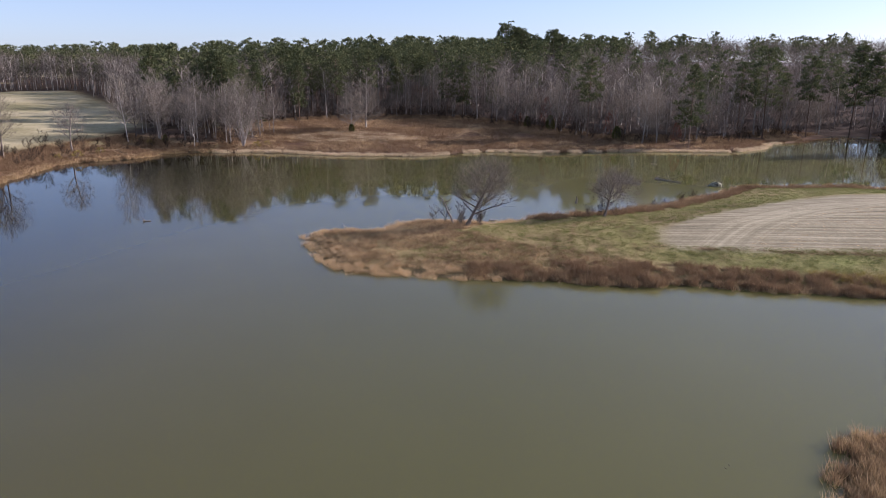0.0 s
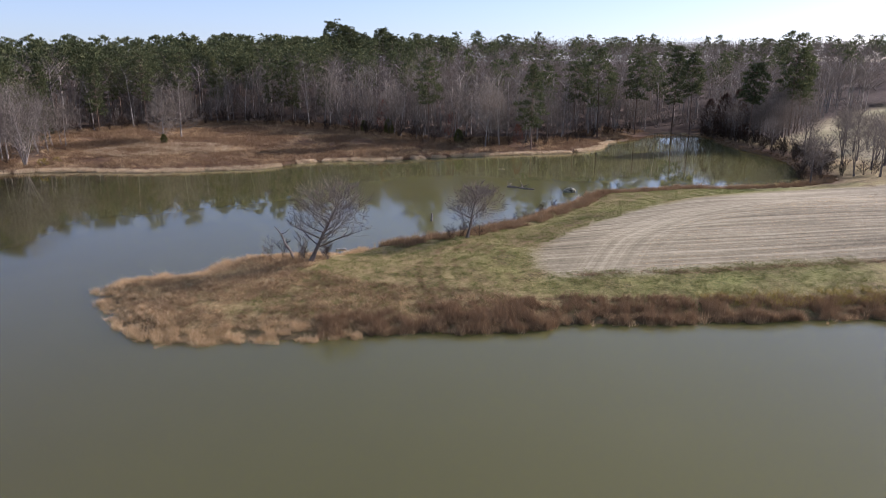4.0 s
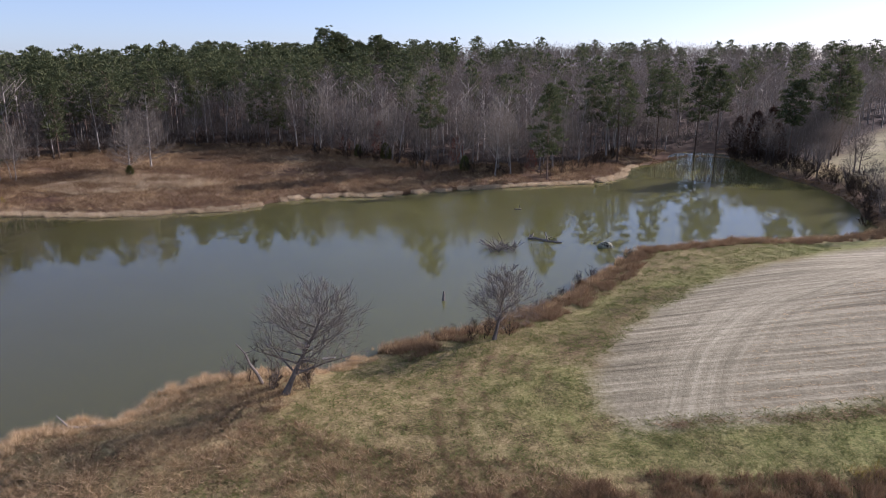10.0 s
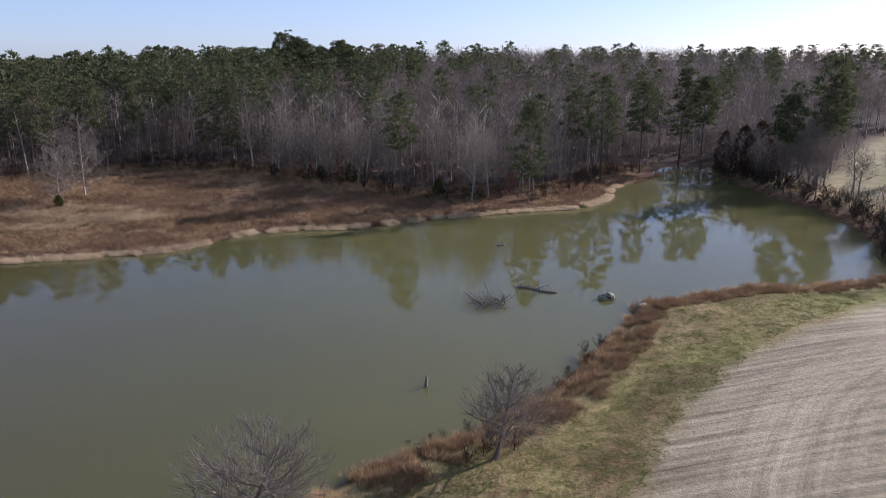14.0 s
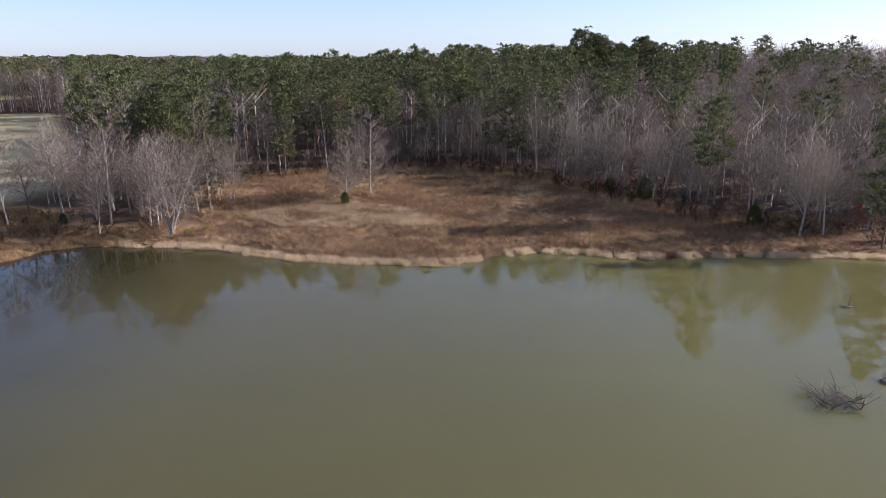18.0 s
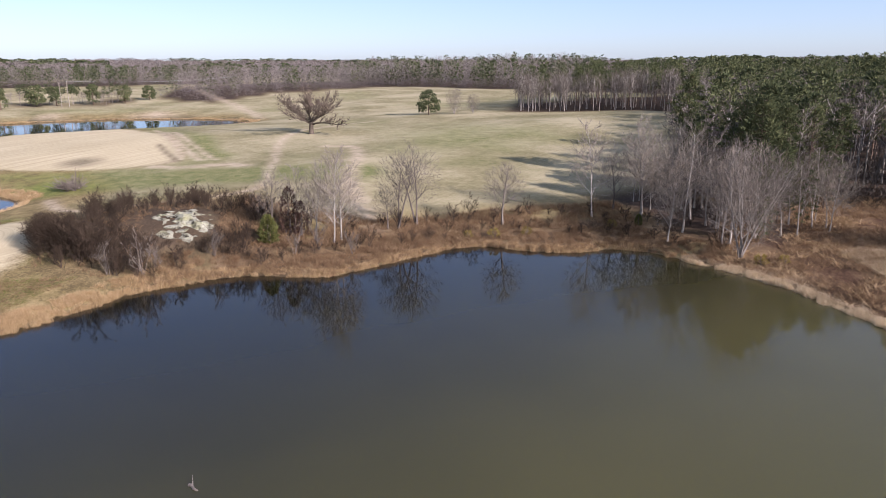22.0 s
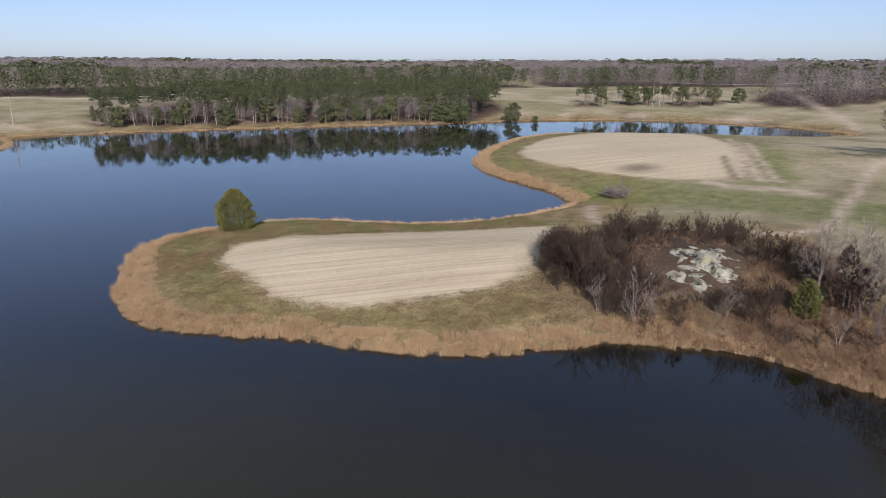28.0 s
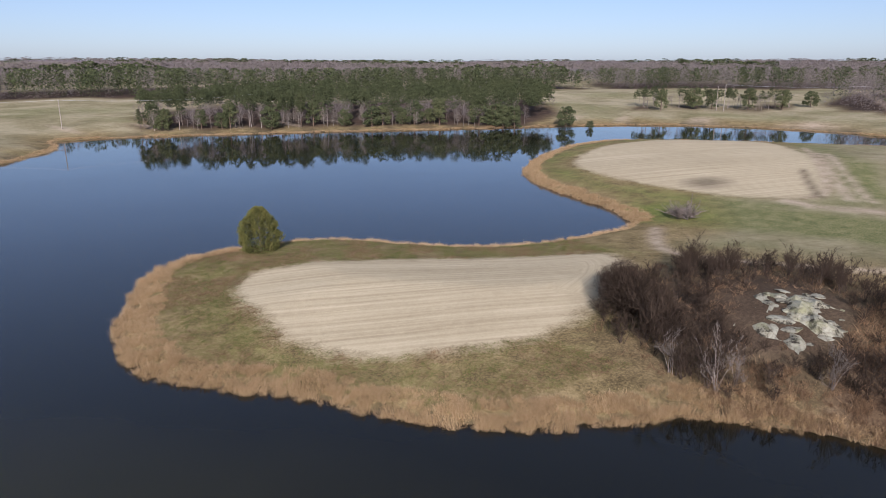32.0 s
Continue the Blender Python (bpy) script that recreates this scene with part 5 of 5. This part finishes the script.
def fringe(name, test, band, h, per_m2, shapes, mat, label, out=0.25, wide=1.0):
    """A belt of stems along the stretch of shore that passes the test."""
    pieces = []
    for i, (p, n, s) in enumerate(zip(SHORE, INTO, seg)):
        if not test(p[0], p[1]):
            continue
        ln = float(np.hypot(*s))
        local = 0.5 + 0.5 * noise.noise(Vector((p[0] * 0.13, p[1] * 0.13, 2.0)))
        b = band * (0.5 + 0.8 * local)
        for _ in range(int(ln * (b + out) * per_m2 * 1.25 + random.random())):
            u = random.random() ** 1.35
            q = p + s * random.random() + n * (u * (b + out) - out)
            lump = noise.noise(Vector((q[0] * 0.75, q[1] * 0.75, 1.0))) + 0.5 * noise.noise(Vector((q[0] * 1.9, q[1] * 1.9, 3.0)))
            if lump < -0.12 + 0.45 * (0.28 - u) and random.random() < 0.85:
                continue
            v, t = random.choice(shapes)
            hh = h * rnd(0.7, 1.1) * (0.8 + 0.55 * lump) * (1 - 0.35 * u)
            pieces.append((v, t, q[0], q[1], max(height(*q), -0.05), rnd(0, 6.28), wide * rnd(0.7, 1.1), max(hh, 0.25 * h)))
    if pieces:
        joined(name, pieces, mat, label, "reeds")


random.seed(31)
fringe("reed_bed", lambda x, y: x > -60 and 55 < y < 84.5 and x < 4 and y < 90, 2.2, 0.72, 5.5, TALL, M_REED, "dry tan reeds round the tip of the spit", 0.6)
fringe("reed_bed", lambda x, y: 2 < x < 90 and 58 < y < 76, 1.2, 0.75, 3.0, TALL, M_REED, "dry tan reeds at the spit's near waterline")
fringe("sedge_bank", lambda x, y: 2 < x < 90 and 58 < y < 76, 3.6, 1.1, 7.5, TALL, M_SEDGE, "tall dark red-brown weeds along the spit's near bank", 0.1)
fringe("reed_bed", lambda x, y: 0 < x < 66 and 84 < y < 136 and y > 78 + x * 0.3, 1.9, 1.15, 2.6, TALL, M_REED, "tan reed clumps at the spit's far waterline")
fringe("sedge_bank", lambda x, y: 0 < x < 66 and 84 < y < 136 and y > 78 + x * 0.3, 4.4, 1.15, 5.0, TALL, M_SEDGE, "red-brown weeds along the spit's far bank", 0.1)
fringe("reed_bed", lambda x, y: -74 < x < 40 and 127 < y < 192 and y > 126 and noise.noise(Vector((x * 0.3, y * 0.3, 5.0))) > -0.25, 1.1, 1.0, 13.0, SHORT, M_PALEREED, "low pale reeds along the marsh's waterline", 0.7)
fringe("sedge_bank", lambda x, y: (30 < x < 80 and y > 136) or (-40 < x < 40 and 136 < y < 192), 2.2, 0.8, 2.2, SHORT, M_SEDGE, "brown weeds along the cove's bank", 0.0)
fringe("reed_bed", lambda x, y: -95 < x < -74 and 70 < y < 128, 1.8, 1.0, 5.0, TALL, M_REED, "tan reeds along the field's shore")
fringe("sedge_bank", lambda x, y: -95 < x < -70 and 64 < y < 132, 7.0, 0.95, 3.4, TALL, M_SEDGE, "brown weeds behind the reeds along the field's shore", 0.0)
fringe("reed_bed", lambda x, y: -92 < x < -58 and -9 < y <= 70, 3.4, 0.95, 7.5, TALL, M_REED, "broad belt of dry tan reeds round the point", 0.7)
fringe("reed_bed", lambda x, y: -150 < x <= -92 and -9 < y < 40, 1.6, 0.9, 4.5, TALL, M_REED, "tan reeds on the point's pond side")
fringe("reed_bed", lambda x, y: -262 < x <= -140 and -25 < y < 38, 3.6, 1.2, 2.4, TALL, M_REED, "tan reeds along the far field's shore", 0.4, 1.6)
fringe("reed_bed", lambda x, y: x <= -262 or (y < -80 and x < -90), 2.5, 1.0, 1.0, TALL, M_REED, "tan grass edge along the far bank", 0.2, 2.5)
fringe("reed_bed", lambda x, y: 20 < x < 95 and 25 < y < 57, 3.5, 0.95, 3.5, TALL, M_REED, "dry tan reeds on a near bank", 0.6)
fringe("sedge_bank", lambda x, y: 20 < x < 95 and 25 < y < 57, 3.5, 0.9, 5.0, TALL, M_SEDGE, "red-brown weeds on a near bank", 0.5)


def stray_tufts():
    """Single reed tufts standing in the shallows off the spit."""
    random.seed(33)
    pieces = []
    for p, n in zip(SHORE, INTO):
        if -25 < p[0] < 40 and 58 < p[1] < 90 and random.random() < 0.35:
            q = p - n * rnd(0.3, 1.2)
            v, t = random.choice(TALL)
            pieces.append((v, t, q[0], q[1], -0.05, rnd(0, 6.28), rnd(0.2, 0.4), rnd(0.3, 0.6)))
    joined("reed_tufts", pieces, M_REED, "small pale reed tufts standing in shallow water off the spit", "reeds")


stray_tufts()


def sward(name, ring, per_m2, h, shapes, mat, label, keep=lambda x, y: 1.0, wide=1.0, low=0.2):
    """Grass tufts over a patch of ground."""
    r = np.array(ring, float)
    n = int((np.ptp(r[:, 0])) * (np.ptp(r[:, 1])) * per_m2)
    xs, ys = np.random.uniform(r[:, 0].min(), r[:, 0].max(), n), np.random.uniform(r[:, 1].min(), r[:, 1].max(), n)
    ok = inside(ring, xs, ys)
    pieces = []
    for x, y in zip(xs[ok], ys[ok]):
        z = height(x, y)
        if z < low or random.random() > keep(x, y):
            continue
        v, t = random.choice(shapes)
        pieces.append((v, t, x, y, z, rnd(0, 6.28), wide * rnd(0.8, 1.3), h * rnd(0.6, 1.3)))
    joined(name, pieces, mat, label, "grass")


def patchy(seed, lo, size):
    return lambda x, y: max(0.0, min(1.0, (noise.noise(Vector((x / size, y / size, seed))) - lo) * 3))


random.seed(41)
np.random.seed(41)
TIP = [(-19, 70), (-11, 62), (4, 63), (12, 65), (20, 68), (12, 70.5), (3, 71), (-3, 74), (-2, 83), (-9, 82), (-12, 76)]
SPIT = [(-6, 64), (20, 68), (45, 72), (45, 82), (30, 78), (17, 75), (16, 80), (22, 92), (34, 106), (50, 118), (46, 124), (28, 118), (18, 103), (8, 90), (-1, 82)]
sward("rough_grass", TIP, 7.0, 0.36, TUFTS, M_SEDGE, "rough brown grass on the tip of the spit", patchy(1, -0.5, 4), 1.1)
sward("rough_grass", TIP, 6.0, 0.36, TUFTS, M_REED, "straw-coloured grass tufts on the spit", patchy(2, -0.3, 3), 1.0)
sward("short_grass", SPIT, 5.5, 0.2, TUFTS, M_GRASS, "short olive and straw winter grass on the spit", patchy(3, -0.9, 5), 1.1)
POINT_GRASS = [(-62, 20), (-70, 6), (-84, -5), (-100, -2), (-110, 18), (-124, 32), (-116, 42), (-97, 20), (-83, 9), (-77, 13), (-71, 28), (-72, 36), (-84, 47), (-84, 56), (-70, 48)]
sward("rough_grass", POINT_GRASS, 4.0, 0.3, TUFTS, M_SEDGE, "brown grass tufts behind the point's reeds", patchy(4, -0.15, 6), 1.2)
sward("short_grass", POINT_GRASS, 6.0, 0.18, TUFTS, M_GRASS, "short olive winter grass on the point", patchy(5, -0.5, 5), 1.1)
sward("marsh_grass", MARSH, 2.4, 0.75, TUFTS, M_SEDGE, "red-brown marsh grass between wood and water", patchy(6, -0.5, 7), 2.0, 0.3)
sward("marsh_grass", MARSH, 1.0, 0.7, TUFTS, M_REED, "straw-coloured marsh grass in patches", patchy(7, -0.12, 9), 2.0, 0.3)
FLAT = [(-68, 145), (-58, 142), (-44, 147), (-38, 152), (-46, 157), (-60, 156)]
sward("marsh_grass", FLAT, 9.0, 0.4, TUFTS, M_PALEREED, "pale flattened straw grass in the marsh", patchy(12, -0.35, 5), 2.4)
BORDER = [(20, 74.7), (30, 76.4), (43, 79.8), (62, 83.7), (62, 84.2), (43, 80.3), (30, 76.9), (20, 75.2)]
sward("rough_grass", BORDER, 12.0, 0.22, TUFTS, M_SEDGE, "low brown weeds along the stubble's edge", lambda x, y: 0.8, 1.4)
SWATHS = [(2, 66), (20, 68), (24, 73), (15, 76), (15, 86), (8, 86), (2, 78)]


def swaths():
    """Rows of cuttings in curves round the field's corner."""
    xs, ys = np.random.uniform(0, 24, 22000), np.random.uniform(65, 88, 22000)
    d = distance(SPIT_FIELD[::3], xs, ys)
    ok = inside(SWATHS, xs, ys) & (d > 3) & (d < 11.5) & (d % 1.5 < 0.3)
    joined("mown_swath", [(*random.choice(TUFTS), x, y, height(x, y), rnd(0, 6.28), rnd(0.6, 1.0), rnd(0.05, 0.1)) for x, y in zip(xs[ok], ys[ok]) if noise.noise(Vector((x * 0.2, y * 0.2, 4.0))) > 0.05], M_SEDGE,
           "curved brown swaths left by a mower in the grass", "cuttings")


swaths()
THICKET = [(-114, 52), (-104, 47), (-88, 50), (-82, 60), (-84, 78), (-92, 82), (-108, 78), (-118, 66)]
sward("rough_grass", THICKET, 0.8, 0.7, TUFTS, M_SEDGE, "brown weeds among the shrubs on the knoll", lambda x, y: 0.0 if ((x + 97.5) / 6) ** 2 + ((y - 66) / 5) ** 2 < 1 else 0.8, 1.8)
STRIP = [(-118, 74), (-92, 70), (-86, 90), (-92, 112), (-84, 128), (-100, 132), (-102, 112), (-100, 92)]
sward("rough_grass", STRIP, 4.2, 0.8, TUFTS, M_SEDGE, "brown weeds between field and shore", patchy(8, -0.4, 5), 1.8)


YELLOWED = [(29, 69.8), (44, 72), (62, 75), (62, 77), (44, 74.4), (29, 72)]
sward("yellowed_weeds", YELLOWED, 4.0, 0.75, TUFTS, M_LEAFFALL, "yellowed weeds on top of the spit's near bank", patchy(14, -0.3, 4), 1.3)


def stubble():
    """Cut stalks in rows on the spit's field."""
    pieces = []
    a = radians(14)
    random.seed(51)
    for k in range(60):
        for m in range(260):
            u, w = 20 + m * 0.3 + rnd(-0.1, 0.1), 62 + k * 0.95 + rnd(-0.06, 0.06)
            x, y = math.cos(a) * u - math.sin(a) * w, math.sin(a) * u + math.cos(a) * w
            if x > 62 or random.random() < 0.35:
                continue
            pieces.append((x, y))
    xy = np.array(pieces)
    xy = xy[inside(SPIT_FIELD, xy[:, 0], xy[:, 1])]
    xy = xy[distance(SPIT_FIELD_EDGE, xy[:, 0], xy[:, 1], False) > 9]
    shapes = clump_shapes(230, 4, 1.0, 0.12, 0.07)
    joined("stubble", [(*random.choice(shapes), x, y, height(x, y), rnd(0, 6.28), rnd(0.7, 1.3), rnd(0.04, 0.09)) for x, y in xy], M_REED, "rows of pale cut stubble in the spit's field", "stubble")


stubble()


# ---- rocks ----
def boulder(seed, sx, sy, sz, rough=0.25, cuts=3):
    bm = bmesh.new()
    bmesh.ops.create_icosphere(bm, subdivisions=cuts, radius=1.0)
    for v in bm.verts:
        q = v.co * 1.1 + Vector((seed * 3.1, seed * 1.7, 0))
        v.co *= 1 + rough * noise.noise(q) + 0.4 * rough * noise.noise(q * 2.7)
        v.co = Vector((v.co.x * sx, v.co.y * sy, max(v.co.z, -0.5) * sz))
    me = bpy.data.meshes.new("rock")
    bm.to_mesh(me)
    bm.free()
    me.materials.append(M_STONE)
    return me


def rock(x, y, z, mesh, turn, label):
    ob = new("rock", mesh)
    ob.matrix_basis = pose(x, y, z, 0, 0, turn)
    return tagged(ob, label, "rock")


rock(23.1, 120.7, 0.12, boulder(1, 0.95, 0.7, 0.55), 15, "weathered rock with a pale top standing in shallow water")
rock(26.0, 117.0, 0.35, boulder(2, 0.9, 0.6, 0.4), 40, "pale rock among brown weeds on the bank")
outcrop = tagged(new("rock_outcrop"), "pale lichen-grey rock slabs showing through a shrubby knoll", "rock outcrop")
outcrop.location = (-97.5, 66, height(-97.5, 66))
bm = bmesh.new()
n = 30
grid = [[None] * (n + 1) for _ in range(n + 1)]
for i in range(n + 1):
    for j in range(n + 1):
        x, y = (i / n - 0.5) * 13, (j / n - 0.5) * 10.5
        r = math.hypot(x / 6.0, y / 4.9)
        q = Vector((x * 0.28, y * 0.28, 4.0))
        lift = -0.06 + 0.7 * noise.noise(q) + 0.55 * noise.noise(q * 3.1) + 0.2 * abs(noise.noise(q * 7)) + 0.3 - 0.6 * r ** 2
        step = math.floor(lift * 5) / 5 * 0.6 + lift * 0.4
        grid[i][j] = bm.verts.new((x, y, height(-97.5 + x, 66 + y) - height(-97.5, 66) + step))
for i in range(n):
    for j in range(n):
        bm.faces.new((grid[i][j], grid[i + 1][j], grid[i + 1][j + 1], grid[i][j + 1]))
me = bpy.data.meshes.new("bedrock")
bm.to_mesh(me)
bm.free()
me.materials.append(M_STONE)
part("bedrock", me, outcrop)
random.seed(61)
SLABS = [boulder(10 + k, 1.0, rnd(0.6, 0.9), rnd(0.2, 0.32), 0.5, 2) for k in range(5)]
for k in range(24):
    a, r = rnd(0, 6.28), math.sqrt(random.random())
    x, y = -97.5 + math.cos(a) * r * 5.4, 66 + math.sin(a) * r * 4.3
    s = rnd(0.35, 1.25) * (1.15 - 0.5 * r)
    ob = part("slab", SLABS[k % 5], outcrop)
    ob.matrix_basis = pose(x + 97.5, y - 66, height(x, y) - height(-97.5, 66) + rnd(-0.06, 0.05), rnd(-8, 8), rnd(-8, 8), rnd(0, 360)) @ Matrix.Diagonal((s, s, s * rnd(0.6, 1.0), 1))


# ---- driftwood ----
def log(x, y, z, turn, length, r, mat, label, stubs=2, pitch=0.0):
    random.seed(int(abs(x * 7 + y)))
    s = Soup()
    line = [Vector((length * (k / 5 - 0.5), 0.06 * length * math.sin(k * 1.3), 0.03 * math.sin(k * 2.1))) for k in range(6)]
    s.tube(line, [r * (1.1 - 0.1 * k) for k in range(6)], 7)
    for _ in range(stubs):
        p = line[random.randrange(1, 5)]
        d = aim(rnd(0, 6.28), rnd(0.3, 1.2))
        s.tube([p, p + d * r * 4, p + d * r * 8], [r * 0.4, r * 0.28, 0.01], 4)
    ob = new("log", s.mesh("log", mat))
    ob.matrix_basis = pose(x, y, z, 0, pitch, turn)
    return tagged(ob, label, "log")


log(16.0, 123.2, 0.05, -24, 4.4, 0.22, M_BARK, "dark waterlogged trunk floating in the cove", 3)
log(12.9, 142.5, 0.05, 20, 1.1, 0.16, M_BARK, "dark stub of driftwood floating in the cove", 1)
log(-15, 73.4, 0.25, 25, 2.6, 0.14, M_PALE, "bleached log stranded on the spit's shore", 1)
log(-2.6, 85.2, 0.04, 30, 1.0, 0.12, M_PALE, "bleached bit of driftwood afloat by the bank", 0)
log(-40.6, 70.5, 0.02, 35, 0.9, 0.1, M_BARK, "small pale-topped bit of driftwood afloat on the open lake", 1)
log(14.2, 124.6, 0.2, 60, 1.6, 0.1, M_BARK, "dark broken limb leaning out of the water", 2, -18)


def stick_heap(name, x, y, z, n, spread, length, r, mat, label, category="brush pile"):
    random.seed(int(abs(x * 3 + y)))
    root = tagged(new(name), label, category)
    root.location = (x, y, z)
    for k in range(n):
        s = Soup()
        d = aim(rnd(0, 6.28), rnd(0.05, 0.8))
        p = Vector((rnd(-1, 1) * spread, rnd(-1, 1) * spread, -0.1 + rnd(0, 0.6) * spread * (length > 2.6)))
        line = bent(p, d, length * rnd(0.5, 1.1), 4, 0.18)
        s.tube(line, [r * (1 - 0.18 * q) for q in range(5)], 4)
        for q in (1, 2, 3):
            e = (d + aim(rnd(0, 6.28), rnd(-0.2, 0.9)) * 0.8).normalized()
            s.tube([line[q], line[q] + e * length * 0.22], [r * 0.45, 0.008], 3)
        part("stick", s.mesh("stick", mat), root)


stick_heap("driftwood_snag", 10.6, 118.8, 0.0, 64, 1.5, 2.3, 0.045, M_BARK, "tangle of dead branches standing in the water", "driftwood")
stick_heap("brush_pile", -145.0, 42.6, height(-145, 42.6), 130, 1.8, 3.2, 0.07, M_BARK, "heap of cut grey branches at the field's edge")
stick_heap("driftwood_snag", 26.4, 56.1, 0.0, 3, 0.1, 0.4, 0.025, M_BARK, "small dead twig sticking out of the water", "driftwood")
stick_heap("driftwood_snag", 21.5, 38.6, 0.0, 4, 0.1, 0.42, 0.03, M_BARK, "small dead branch sticking out of the water", "driftwood")
stick_heap("driftwood_snag", -139, -143, 0.0, 5, 0.8, 2.6, 0.05, M_BARK, "dead branches standing in the pond", "driftwood")
stump = Soup()
stump.tube([Vector((0, 0, -0.3)), Vector((0.02, 0, 0.3)), Vector((0.05, 0.02, 0.6)), Vector((0.02, 0.03, 0.95))], [0.2, 0.15, 0.12, 0.05], 7)
ob = tagged(new("stump", stump.mesh("stump", M_BARK)), "dark pointed stump standing in the lake", "stump")
ob.location = (5.0, 99.4, 0)


# ---- power line ----
def wood_mat():
    m, nt, b = mat_base("weathered_pole_wood", 0.9, 0.15)
    nt.links.new(ramp(nt, noise_node(nt, 2.0, 5), [(0.3, (0.17, 0.145, 0.11)), (0.7, (0.32, 0.28, 0.225))]), b.inputs["Base Color"])
    return m


M_POLE = wood_mat()
M_WIRE = mat_base("weathered_aluminium_wire", 0.45, 0.5)[0]
M_WIRE.node_tree.nodes["Principled BSDF"].inputs["Base Color"].default_value = (0.45, 0.45, 0.45, 1)


def utility_pole(x, y, h, turn):
    root = tagged(new("utility_pole"), "weathered wooden utility pole standing in a field", "utility pole", "utility poles")
    root.matrix_basis = pose(x, y, height(x, y) - 0.1, 0, 0, turn)
    s = Soup()
    s.tube([Vector((0, 0, 0)), Vector((0, 0, h * 0.5)), Vector((0, 0, h))], [0.2, 0.17, 0.13], 8)
    part("pole", s.mesh("pole", M_POLE), root)
    s = Soup()
    s.tube([Vector((-1.1, 0.2, h - 0.6)), Vector((1.1, 0.2, h - 0.6))], [0.07, 0.07], 4)
    part("crossarm", s.mesh("crossarm", M_POLE), root)
    for dx in (-1.0, 0.0, 1.0):
        s = Soup()
        s.tube([Vector((dx, 0.2, h - 0.55)), Vector((dx, 0.2, h - 0.35))], [0.06, 0.03], 6)
        part("insulator", s.mesh("insulator", M_WIRE), root)
    return Vector((x, y, height(x, y) + h - 0.4))


TOPS = [utility_pole(-162.3, -188.6, 10.8, 40), utility_pole(-385, -6.8, 12.9, 10), utility_pole(-384, -10, 12.0, 10)]


def wire(a, b, sag):
    s = Soup()
    s.tube([a.lerp(b, k / 12) - Vector((0, 0, sag * 4 * (k / 12) * (1 - k / 12))) for k in range(13)], [0.035] * 13, 3)
    tagged(new("power_line", s.mesh("power_line", M_WIRE)), "thin grey power line sagging between poles", "power line")


wire(TOPS[0], TOPS[0] + Vector((60, -85, 1)), 1.5)
wire(TOPS[0], TOPS[0] + Vector((-75, 30, 1)), 1.5)
wire(TOPS[1], TOPS[1] + Vector((-40, 80, 1)), 1.5)
